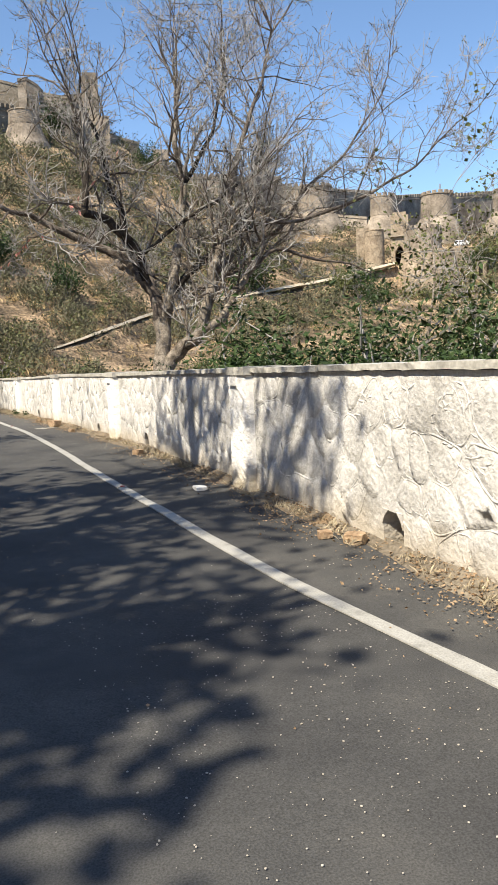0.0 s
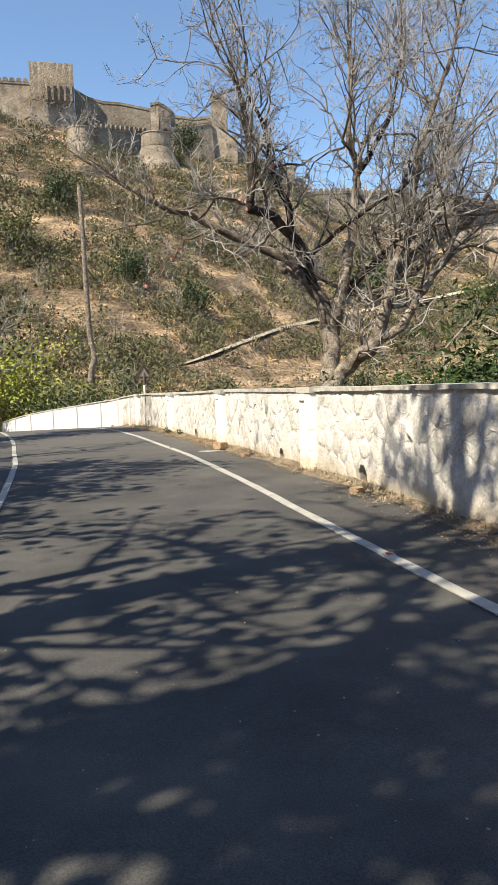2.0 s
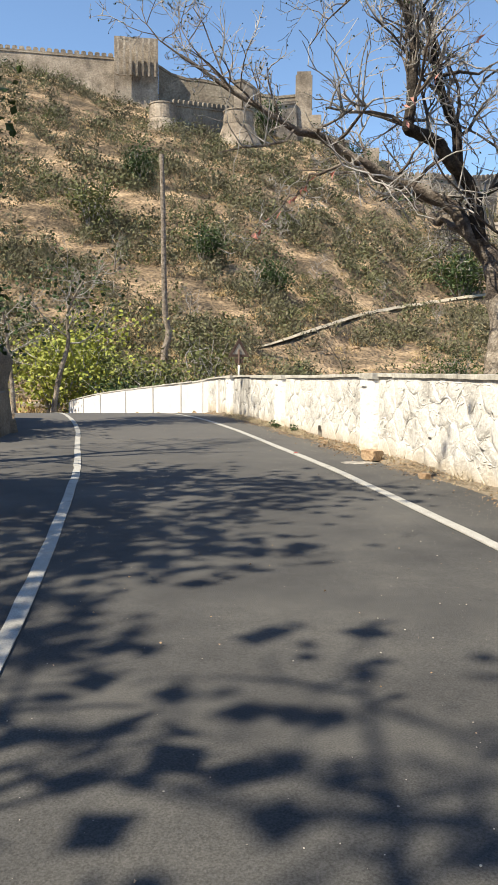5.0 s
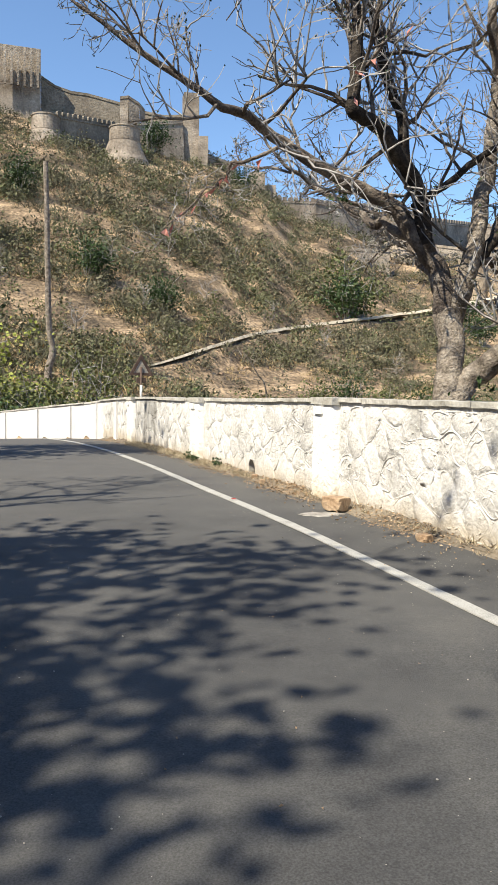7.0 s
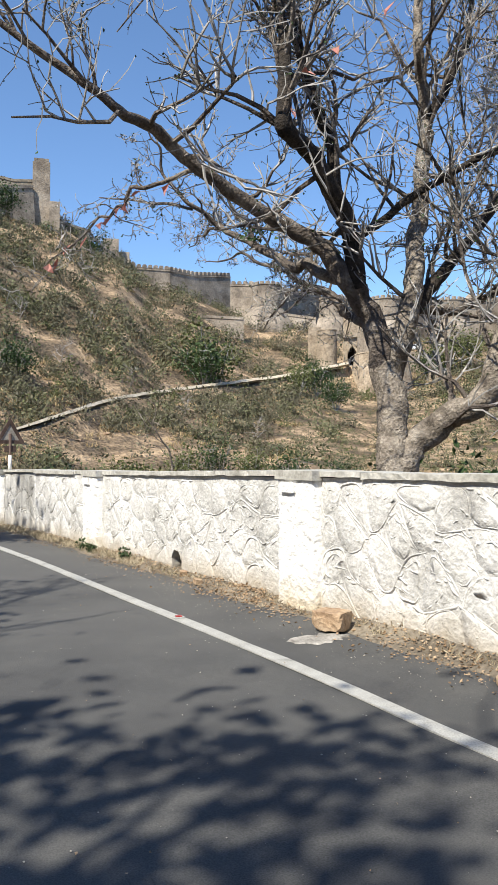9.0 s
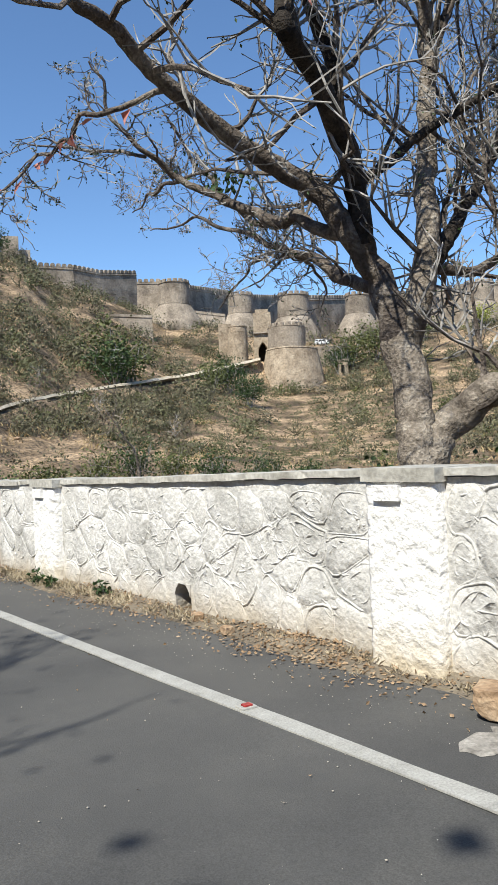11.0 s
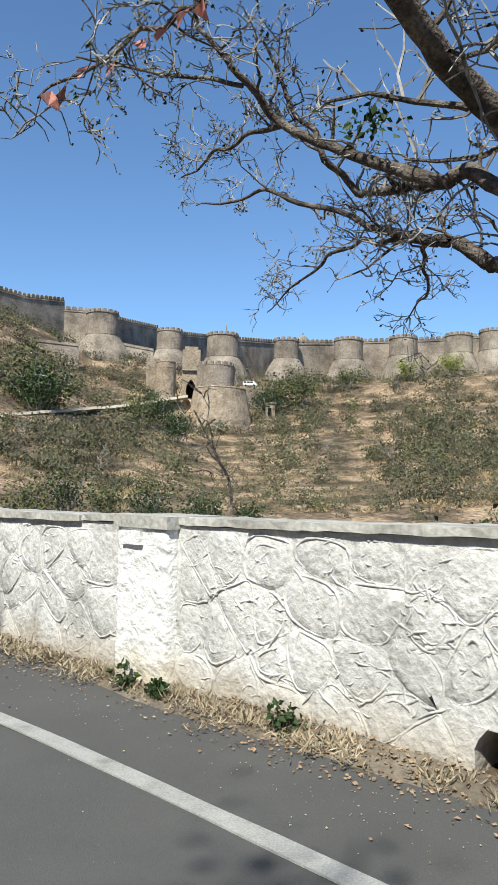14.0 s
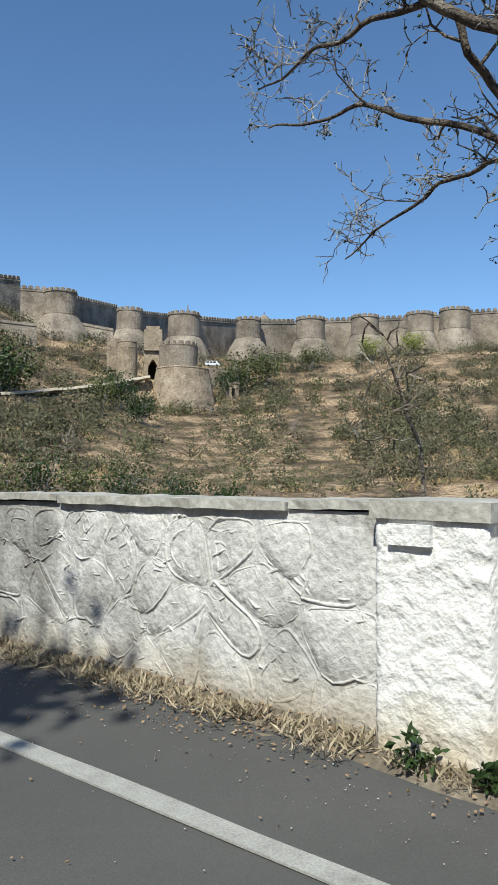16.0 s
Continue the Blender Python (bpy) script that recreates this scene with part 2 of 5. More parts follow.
GROUPS = {"bare_hill_tree": "leafless trees on the hillside", "slope_tree": "small trees on the slope", "valley_bush": "bushes on the valley floor", "roadside_bush": "bushes below the hillside", "bare_shrub": "leafless shrubs beyond the parapet", "sapling": "pale saplings", "leafy_sapling": "saplings behind the parapet", "verge_tree": "trees on the verge", "roadside_tree": "roadside shade trees", "bank_bush": "bushes on the bank", "weed": "weeds at the wall foot", "road_stud": "studs on the edge line", "loose_stone": "stones at the wall foot", "bank_boulder": "boulders at the bank"}


def empty(name, at=(0, 0, 0), label="", category="", group="", kind=""):
    group = group or GROUPS.get(name, "")
    ob = new(name)
    ob.empty_display_size = 0.1
    ob.location = at
    return tagged(ob, label, category, group, kind)


def keep_world(ob, parent):
    """Parents a part that is built in world places."""
    ob.parent = parent
    ob.matrix_parent_inverse = Matrix.Translation(parent.location).inverted()
    return ob


def box_bm(size, at=(0, 0, 0), bevel=0.0, turn=0.0, rough=0.0, cuts=0):
    bm = bmesh.new()
    bmesh.ops.create_cube(bm, size=1)
    bmesh.ops.scale(bm, vec=size, verts=bm.verts)
    if bevel:
        bmesh.ops.bevel(bm, geom=bm.edges[:], offset=bevel, segments=2, affect="EDGES", profile=0.6)
    if cuts:
        bmesh.ops.subdivide_edges(bm, edges=bm.edges[:], cuts=cuts, use_grid_fill=True)
    if rough:
        for v in bm.verts:
            v.co += noise.noise_vector(v.co * 4 + Vector(at)) * rough
    bm.transform(Matrix.Translation(at) @ Matrix.Rotation(turn, 4, "Z"))
    return bm


def merge(parts):
    """Joins (verts, tris) arrays."""
    vs, ts, n = [], [], 0
    for v, t in parts:
        vs.append(v)
        ts.append(np.asarray(t) + n)
        n += len(v)
    return np.concatenate(vs), np.concatenate(ts)


def tube(pts, radii, sides=6, wobble=0.0, rng=None):
    """A tapered round limb along points, as (verts, tris)."""
    pts, radii = np.asarray(pts, float), np.asarray(radii, float)
    d = np.gradient(pts, axis=0)
    d /= np.linalg.norm(d, axis=1)[:, None] + 1e-9
    ref = np.array([0.31, 0.87, 0.38])
    a = np.cross(d, ref)
    a /= np.linalg.norm(a, axis=1)[:, None] + 1e-9
    b = np.cross(d, a)
    ang = np.arange(sides) * 2 * np.pi / sides
    r = radii[:, None] * np.ones(sides)
    if wobble and rng is not None:
        r = r * (1 + wobble * rng.uniform(-1, 1, r.shape))
    v = pts[:, None] + r[..., None] * (np.cos(ang)[None, :, None] * a[:, None] + np.sin(ang)[None, :, None] * b[:, None])
    n = len(pts)
    i, j = np.meshgrid(np.arange(n - 1), np.arange(sides), indexing="ij")
    p, q = i * sides + j, i * sides + (j + 1) % sides
    t = np.stack([np.stack([p, q, q + sides], -1), np.stack([p, q + sides, p + sides], -1)], 2).reshape(-1, 3)
    return v.reshape(-1, 3), t


def smooth_path(pts, radii, per=5):
    """Points and radii along a smooth curve through a limb's joints."""
    k = np.arange(len(pts))
    u = np.linspace(0, len(pts) - 1, (len(pts) - 1) * per + 1)
    cols = [curve(list(zip(k, c)))(u) for c in np.array(pts, float).T]
    return np.stack(cols, 1), np.interp(u, k, radii)


def unit(v):
    return v / (np.linalg.norm(v, axis=-1, keepdims=True) + 1e-9)


def leaves(rng, at, size, flat=0.4, droop=0.0, narrow=0.45):
    """One folded leaf (two triangles) at each place, as (verts, tris)."""
    n = len(at)
    d = unit(rng.normal(size=(n, 3)) * [1, 1, flat] + [0, 0, -droop])
    s = unit(np.cross(d, rng.normal(size=(n, 3))))
    l = (size * rng.uniform(0.6, 1.3, n))[:, None]
    up = np.cross(d, s) * l * 0.12
    v = np.stack([at, at + d * l * 0.5 + s * l * narrow + up, at + d * l, at + d * l * 0.5 - s * l * narrow + up], 1).reshape(-1, 3)
    k = np.arange(n)[:, None] * 4
    return v, np.concatenate([k + [0, 1, 2], k + [0, 2, 3]])


def branch(rng, p, d, length, r, level, out, tips, lift=0.25, wander=0.35, counts=(5, 5, 4), shrink=0.5):
    """A branch with its side branches; out gathers tubes by level, tips the twig ends."""
    n = 5 if level else 4
    pts, q = [p], np.array(d, float)
    for k in range(n - 1):
        q = unit(q + rng.normal(size=3) * wander * 0.5 + [0, 0, lift * 0.3])
        pts.append(pts[-1] + q * length / (n - 1))
    pts = np.array(pts)
    out[level].append(tube(pts, np.linspace(r, r * (0.35 if level else 0.55), n), (3, 4, 5, 6)[min(level, 3)]))
    if level == 0:
        tips.append(pts[-1])
        tips.append(pts[2])
        return
    for k in range(counts[level - 1]):
        u = rng.uniform(0.25, 1.0)
        i = min(int(u * (n - 1)), n - 2)
        at = pts[i] + (pts[i + 1] - pts[i]) * (u * (n - 1) - i)
        away = unit(unit(pts[i + 1] - pts[i]) * 0.7 + rng.normal(size=3) * 0.65 + [0, 0, lift * 0.5])
        branch(rng, at, away, length * shrink * rng.uniform(0.6, 1.25), max(r * 0.5, 0.0085), level - 1, out, tips, lift, wander, counts, shrink)


# ---- plan: road, wall, terrain ----
EYE = np.array([0.3, 15.0, 1.45])
line_x = curve([(-12, 4.35), (2.9, 3.66), (4.7, 3.46), (7.8, 3.30), (10.2, 3.20), (14.8, 3.06), (17.0, 2.95), (19.2, 2.82), (22.2, 2.52), (25.8, 2.16), (28.0, 1.86), (30.5, 1.45), (34, 0.85), (38, 0.0), (42, -1.7), (46, -3.9), (49, -6.0)])
wall_x = curve([(-12, 4.62), (4, 4.50), (8.6, 4.54), (13.2, 4.47), (16.5, 4.25), (20.8, 3.88), (23.5, 3.60), (26, 3.28), (28.5, 2.98), (31, 2.62), (34.5, 2.22), (37.5, 1.7), (41.5, -0.2), (45, -2.2), (49, -4.1)])
wall_top = curve([(-12, 1.46), (7, 1.43), (12, 1.39), (15.5, 1.36), (20.8, 1.32), (26, 1.23), (31, 1.20), (36, 1.20), (49, 1.20)])


def road_z(y):
    return -0.0035 * np.clip(np.asarray(y, float) - 28, 0, 40) ** 2


DIST = (0, 30, 50, 80, 110, 150, 170, 195, 240, 400, 1000, 3000)
RISE = {
    -40: (-6, 0, 8, 14, 18, 19, 19, 17, 12),
    -10: (-5, -3, 6.0, 12.5, 17.8, 19.6, 20.3, 18.5, 11),
    0: (-5, -3.2, 5.5, 12.2, 16.4, 17.6, 18.8, 18.0, 11),
    6: (-6, -3.4, 5.0, 11.5, 15.6, 16.6, 18.0, 16, 10),
    12: (-8, -3.8, 3.2, 9.5, 14.0, 15.6, 16.6, 15, 10),
    16: (-9, -4.0, 2, 7, 12.2, 13.8, 14.5, 13, 9),
    20: (-10, -4.2, 1.5, 4.6, 9.3, 10.8, 12.2, 11.8, 9),
    28: (-10.5, -4.5, 0, 2.8, 6.0, 7.3, 9.6, 10.2, 8),
    36: (-11, -4.5, -0.8, 1.2, 4.0, 5.2, 8.4, 9, 8),
    45: (-11, -4.6, -0.8, 1.2, 4.3, 5.8, 8.0, 8.8, 8),
    58: (-11, -4.6, -0.5, 2, 5.2, 6.5, 8.6, 9.2, 8),
}
AZ = np.array(sorted(RISE), float)
TABLE = np.array([(-10, *RISE[a], 3.0, 0.5) for a in sorted(RISE)])


def warp(d):
    """Plan distance to metres: the far slope lies deeper than the near one."""
    return np.where(np.asarray(d, float) < 40, d, 40 + (np.asarray(d, float) - 40) * 1.62)


def unwarp(m):
    return np.where(np.asarray(m, float) < 40, m, 40 + (np.asarray(m, float) - 40) / 1.62)


def polar(x, y):
    dx, dy = np.asarray(x, float) - EYE[0], np.asarray(y, float) - EYE[1]
    return np.degrees(np.arctan2(dx, dy)), unwarp(np.hypot(dx, dy))


def place(az, d):
    return EYE[0] + warp(d) * np.sin(np.radians(az)), EYE[1] + warp(d) * np.cos(np.radians(az))


def raised(az, d, el):
    """The height that shows at an elevation from the road."""
    return EYE[2] + warp(d) * np.tan(np.radians(el))


path_d = curve([(6, 67), (8, 69.5), (12.5, 79), (16, 92), (20, 110), (25, 130), (29, 145), (34, 166)])
path_el = curve([(6, 1.4), (8, 1.6), (12.5, 2.9), (16, 4.0), (20, 4.7), (25, 5.35), (29, 5.85), (34, 6.75)])


def rough_noise(x, y, s):
    """Cheap broad undulation."""
    return (np.sin(x * s + 1.3) * np.cos(y * s * 1.13 + 0.4) + 0.6 * np.sin(x * s * 2.3 + y * s * 1.7) + 0.4 * np.cos(x * s * 4.1 - y * s * 3.7 + 2)) / 2


def ground_z(x, y):
    x, y = np.asarray(x, float), np.asarray(y, float)
    az, d = polar(x, y)
    a = np.clip(az, AZ[0], AZ[-1])
    i = np.clip(np.searchsorted(AZ, a) - 1, 0, len(AZ) - 2)
    u = np.clip((a - AZ[i]) / (AZ[i + 1] - AZ[i]), 0, 1)
    u = u * u * (3 - 2 * u)
    j = np.clip(np.searchsorted(DIST, d) - 1, 0, len(DIST) - 2)
    dist = np.array(DIST, float)
    w = np.clip((d - dist[j]) / (dist[j + 1] - dist[j]), 0, 1)
    el = (TABLE[i, j] * (1 - w) + TABLE[i, j + 1] * w) * (1 - u) + (TABLE[i + 1, j] * (1 - w) + TABLE[i + 1, j + 1] * w) * u
    far = EYE[2] + warp(d) * np.tan(np.radians(el))
    calm = np.clip((35 - az) / 6, 0.25, 1)
    far = far + calm * rough_noise(x, y, 0.16) * np.clip(d - 40, 0, 60) * 0.009 + calm * rough_noise(x, y, 0.6) * np.clip(d - 40, 0, 60) * 0.0025 + rough_noise(x + 7, y, 1.35) * np.clip(d - 40, 0, 60) * 0.0014
    inside = (az > 7) & (az < 35)
    pd, pz = path_d(np.clip(az, 8, 34)), raised(0, path_d(np.clip(az, 8, 34)), path_el(np.clip(az, 8, 34)))
    k = np.where(inside, np.exp(-(((d - pd) / 4.0) ** 2)), 0)
    far = far * (1 - k) + (pz - 0.15) * k
    behind = x - wall_x(y)
    left = line_x(y) - 4.9 - x
    rz = road_z(y)
    bank = np.clip(left, 0, 9)
    near = np.where(behind > 0.25, 0.30 + rz - 4.6 * (1 - np.exp(-np.clip(behind - 0.3, 0, 60) / 8.0)), rz - 0.06)
    # beyond 7 m the steep rise is unseen, added to cut skylight on the road
    near = near + np.where(left > 0, 0.32 * np.clip(left, 0, 7) + 0.85 * np.clip(left - 7, 0, 45) + 0.35 * rough_noise(x, y, 1.1) * np.clip(bank, 0, 1.5), 0)
    s = np.clip((d - 27) / 22, 0, 1)
    s = s * s * (3 - 2 * s)
    z = near * (1 - s) + far * s
    road = (np.abs(x - line_x(y) + 1.6) < 4.2) & (y < 60) & (y > -40) & (behind < 0.3)
    return np.where(road, np.minimum(z, np.where(left > 0, z, rz - 0.06)), z)


def build_ground():
    fine, coarse = np.arange(-32, 76, 0.5), np.concatenate([np.arange(76, 328, 4.0)])
    az = np.concatenate([fine, coarse])
    rad = np.concatenate([[0.8, 1.6, 2.6], np.geomspace(3.4, 26, 34), np.geomspace(27.5, 260, 120), np.geomspace(275, 3000, 16)])
    A, D = np.meshgrid(az, rad)
    x, y = place(A, D)
    z = ground_z(x, y)
    v = np.stack([x, y, z], -1).reshape(-1, 3)
    n, m = len(az), len(rad)
    i, j = np.meshgrid(np.arange(m - 1), np.arange(n), indexing="ij")
    p, q = i * n + j, i * n + (j + 1) % n
    t = np.concatenate([np.stack([p, q + n, q], -1).reshape(-1, 3), np.stack([p, p + n, q + n], -1).reshape(-1, 3)])
    centre = np.array([[EYE[0], EYE[1], -0.06]])
    v = np.concatenate([v, centre])
    k = np.arange(n)
    t = np.concatenate([t, np.stack([np.full(n, len(v) - 1), k, (k + 1) % n], -1)])
    t = t[:, [0, 2, 1]]
    tagged(bulk("ground", v, t, HILL, smooth=True), "dry straw-coloured hillside and valley ground", "ground", kind="structure")


def strip(name, ys, left, right, z, material, label="", cross=2, skirt=0.0):
    """A ribbon along the road between two x functions."""
    cols = np.linspace(0, 1, cross)
    v = np.stack([np.stack([left(ys) * (1 - c) + right(ys) * c, ys, z(ys, c)], -1) for c in cols], 1)
    if skirt:
        lo, hi = v[:, :1].copy(), v[:, -1:].copy()
        lo[..., 2] -= skirt
        hi[..., 2] -= skirt
        v = np.concatenate([lo, v, hi], 1)
    n, m = v.shape[:2]
    i, j = np.meshgrid(np.arange(n - 1), np.arange(m - 1), indexing="ij")
    p = (i * m + j).ravel()
    t = np.concatenate([np.stack([p, p + 1, p + m + 1], -1), np.stack([p, p + m + 1, p + m], -1)])
    return bulk(name, v.reshape(-1, 3), t, material, label=label)


def build_road():
    ys = np.arange(-14, 52, 0.25)
    tagged(strip("road", ys, lambda y: line_x(y) - 5.0, lambda y: wall_x(y) + 0.1, lambda y, c: road_z(y) + 0.012 * np.sin(y * 1.7 + 5 * c) * 0.4, ASPHALT, "worn grey asphalt hill road with fine gravel", 9, 0.2), category="road", kind="structure")
    rng = np.random.default_rng(3)
    wear = curve([(y, rng.uniform(-0.006, 0.006)) for y in np.arange(-15, 54, 0.7)])
    w2 = curve([(y, rng.uniform(-0.008, 0.008)) for y in np.arange(-15, 54, 0.4)])
    ys = np.arange(-12, 47, 0.12)
    tagged(strip("edge_line", ys, lambda y: line_x(y) - 0.058 + wear(y), lambda y: line_x(y) + 0.058 + w2(y), lambda y, c: road_z(y) + 0.012, PAINT_LINE, "worn white painted line along the road edge", 2, 0.01), category="road marking", kind="structure")
    ys = np.arange(-12, 44, 0.12)
    tagged(strip("edge_line", ys, lambda y: line_x(y) - 3.55 + w2(y), lambda y: line_x(y) - 3.45 + wear(y), lambda y, c: road_z(y) + 0.012, PAINT_LINE, "worn white painted line along the shaded verge", 2, 0.01), category="road marking", kind="structure")


def on_wall(y, n, z):
    """A place on the parapet: y along it, n metres out of its road face, z above the road."""
    slope = (wall_x(y + 0.05) - wall_x(y - 0.05)) / 0.1
    k = 1 / np.sqrt(1 + slope * slope)
    return np.stack([wall_x(y) - n * k, y + n * slope * k, z + road_z(y)], -1)


PILLARS = [-3.4, 2.4, 8.35, 15.25, 20.85, 26.13, 31.2]
HALF = 0.285
HOLES = [(5.1, 0.30, 0.30), (13.2, 0.26, 0.30), (16.75, 0.24, 0.26), (23.5, 0.25, 0.28)]
THICK = 0.42


def wall_blocks(ranges, z0, z1, n0, n1, step=0.2):
    """Closed lengths of wall between n0 and n1, as (verts, tris)."""
    out = []
    for a, b in ranges:
        ys = np.linspace(a, b, max(2, int((b - a) / step) + 1))
        low = z0(ys) if callable(z0) else np.full(len(ys), z0)
        top = z1(ys) if callable(z1) else np.full(len(ys), z1)
        ring = np.stack([on_wall(ys, n0, low), on_wall(ys, n0, top), on_wall(ys, n1, top), on_wall(ys, n1, low)], 1)
        n = len(ys)
        i, j = np.meshgrid(np.arange(n - 1), np.arange(4), indexing="ij")
        p, q = (i * 4 + j).ravel(), (i * 4 + (j + 1) % 4).ravel()
        t = np.concatenate([np.stack([p, p + 4, q + 4], -1), np.stack([p, q + 4, q], -1), [[0, 1, 2], [0, 2, 3]], (n - 1) * 4 + np.array([[0, 2, 1], [0, 3, 2]])])
        out.append((ring.reshape(-1, 3), t))
    return merge(out)


def clip_cell(poly, a, b):
    """The part of a polygon nearer to a than to b."""
    mid, d = (a + b) / 2, b - a
    out = []
    for p, q in zip(poly, poly[1:] + poly[:1]):
        sp, sq = (p - mid) @ d, (q - mid) @ d
        if sp <= 0:
            out.append(p)
        if (sp < 0) != (sq < 0):
            out.append(p + (q - p) * sp / (sp - sq))
    return out


def stone_cells(rng, y0, y1, z0, z1):
    cell_w, cell_h = 0.37, 0.31
    nx, nz = max(1, round((y1 - y0) / cell_w)), max(1, round((z1 - z0) / cell_h))
    seeds = []
    for r in range(nz):
        for c in range(nx):
            seeds.append(np.array([y0 + (c + 0.5 + 0.25 * (r % 2) + rng.uniform(-0.42, 0.42)) * (y1 - y0) / nx, z0 + (r + 0.5 + rng.uniform(-0.42, 0.42)) * (z1 - z0) / nz]))
    cells = []
    for s in seeds:
        poly = [np.array(c, float) for c in ((y0, z0), (y1, z0), (y1, z1), (y0, z1))]
        for o in seeds:
            if o is not s and np.linalg.norm(o - s) < 1.5 and len(poly) > 2:
                poly = clip_cell(poly, s, o)
        if len(poly) > 2:
            cells.append(poly)
    return cells


def rounded(poly, times):
    """A closed outline with its corners cut off."""
    q = np.array(poly)
    for _ in range(times):
        nxt = np.roll(q, -1, 0)
        q = np.stack([q * 0.75 + nxt * 0.25, q * 0.25 + nxt * 0.75], 1).reshape(-1, 2)
    return q


def stone_mesh(rng, poly):
    """A rubble stone face: a low uneven cushion inside its joints."""
    ring = rounded(poly, 1)
    c = ring.mean(0)
    out = ring - c
    n = len(ring)
    h = rng.uniform(0.002, 0.010)
    tilt = rng.normal(size=2) * 0.012
    deep = lambda r, base, s: base + (r - c) @ tilt + rng.uniform(-s, s, n)  # noqa: E731
    r0, r1, r2 = c + out * 0.99, c + out * 0.9, c + out * 0.5 + rng.normal(size=out.shape) * 0.008
    v = np.concatenate([on_wall(r0[:, 0], -0.006, r0[:, 1]), on_wall(r1[:, 0], deep(r1, h * 0.7, 0.002), r1[:, 1]), on_wall(r2[:, 0], deep(r2, h, 0.004), r2[:, 1]), on_wall(c[:1], h, c[1:])])
    f = []
    for a in range(n):
        b = (a + 1) % n
        f += [(a, n + a, n + b, b), (n + a, 2 * n + a, 2 * n + b, n + b), (2 * n + a, 3 * n, 2 * n + b)]
    return v, f


def ridge(rng, mid, width, high, closed=False):
    """A hand-laid ribbon of mortar along a line on the wall, fading in and out."""
    n = len(mid)
    d = np.roll(mid, -1, 0) - np.roll(mid, 1, 0) if closed else np.gradient(mid, axis=0)
    d = unit(d)
    side = np.stack([-d[:, 1], d[:, 0]], 1)
    u = np.linspace(0, 2 * np.pi, n)
    fade = 0.5 + 0.6 * np.sin(u * rng.integers(1, 4) + rng.uniform(0, 6)) + 0.25 * np.sin(u * rng.integers(3, 7) + rng.uniform(0, 6))
    if not closed:
        fade = fade * np.sin(np.linspace(0.05, np.pi - 0.05, n)) ** 0.5
    h = np.clip(fade, -0.3, 1.1) * high * rng.uniform(0.85, 1.15, n)
    w = (width * rng.uniform(0.75, 1.25, n))[:, None]
    rows = [on_wall((mid + side * w * k)[:, 0], hh, (mid + side * w * k)[:, 1]) for k, hh in ((-1.5, np.full(n, -0.012)), (-0.7, h * 0.85), (0.0, h), (0.7, h * 0.85), (1.5, np.full(n, -0.012)))]
    v = np.stack(rows, 1).reshape(-1, 3)
    i, j = np.meshgrid(np.arange(n if closed else n - 1), np.arange(4), indexing="ij")
    a, b = (i * 5 + j).ravel(), ((i + 1) % n * 5 + j).ravel()
    return v, np.concatenate([np.stack([a, b, b + 1], -1), np.stack([a, b + 1, a + 1], -1)])


def mortar_mesh(rng, cells, z1, relief):
    """Raised, hand-drawn rings of pointing round the stones and short dabs over them."""
    out = []
    for poly in cells:
        c = sum(poly) / len(poly)
        for scale in (0.95, 0.62)[: 1 + (rng.random() < 0.28)]:
            ring = rounded(poly, 3)[::2]
            u = np.linspace(0, 2 * np.pi, len(ring), endpoint=False)
            wave = 1 + 0.05 * np.sin(u * 2 + rng.uniform(0, 6)) + 0.035 * np.sin(u * 5 + rng.uniform(0, 6))
            ring = c + (ring - c) * (scale * wave)[:, None]
            ring[:, 1] = np.clip(ring[:, 1], 0.02, z1)
            out.append(ridge(rng, ring, rng.uniform(0.006, 0.011), relief * rng.uniform(0.006, 0.017), True))
        for _ in range(rng.integers(4, 9)):
            a = rng.normal() * 0.55
            p = c + rng.normal(size=2) * 0.11
            u = np.linspace(-1, 1, 8)[:, None]
            mid = p + np.array([math.cos(a), math.sin(a)]) * u * rng.uniform(0.05, 0.16) + np.array([0, 1]) * (u**2 * rng.normal() * 0.05 + rng.normal(size=(8, 1)) * 0.004)
            mid[:, 1] = np.clip(mid[:, 1], 0.02, z1)
            out.append(ridge(rng, mid, rng.uniform(0.005, 0.011), relief * rng.uniform(0.006, 0.017)))
    return merge(out)


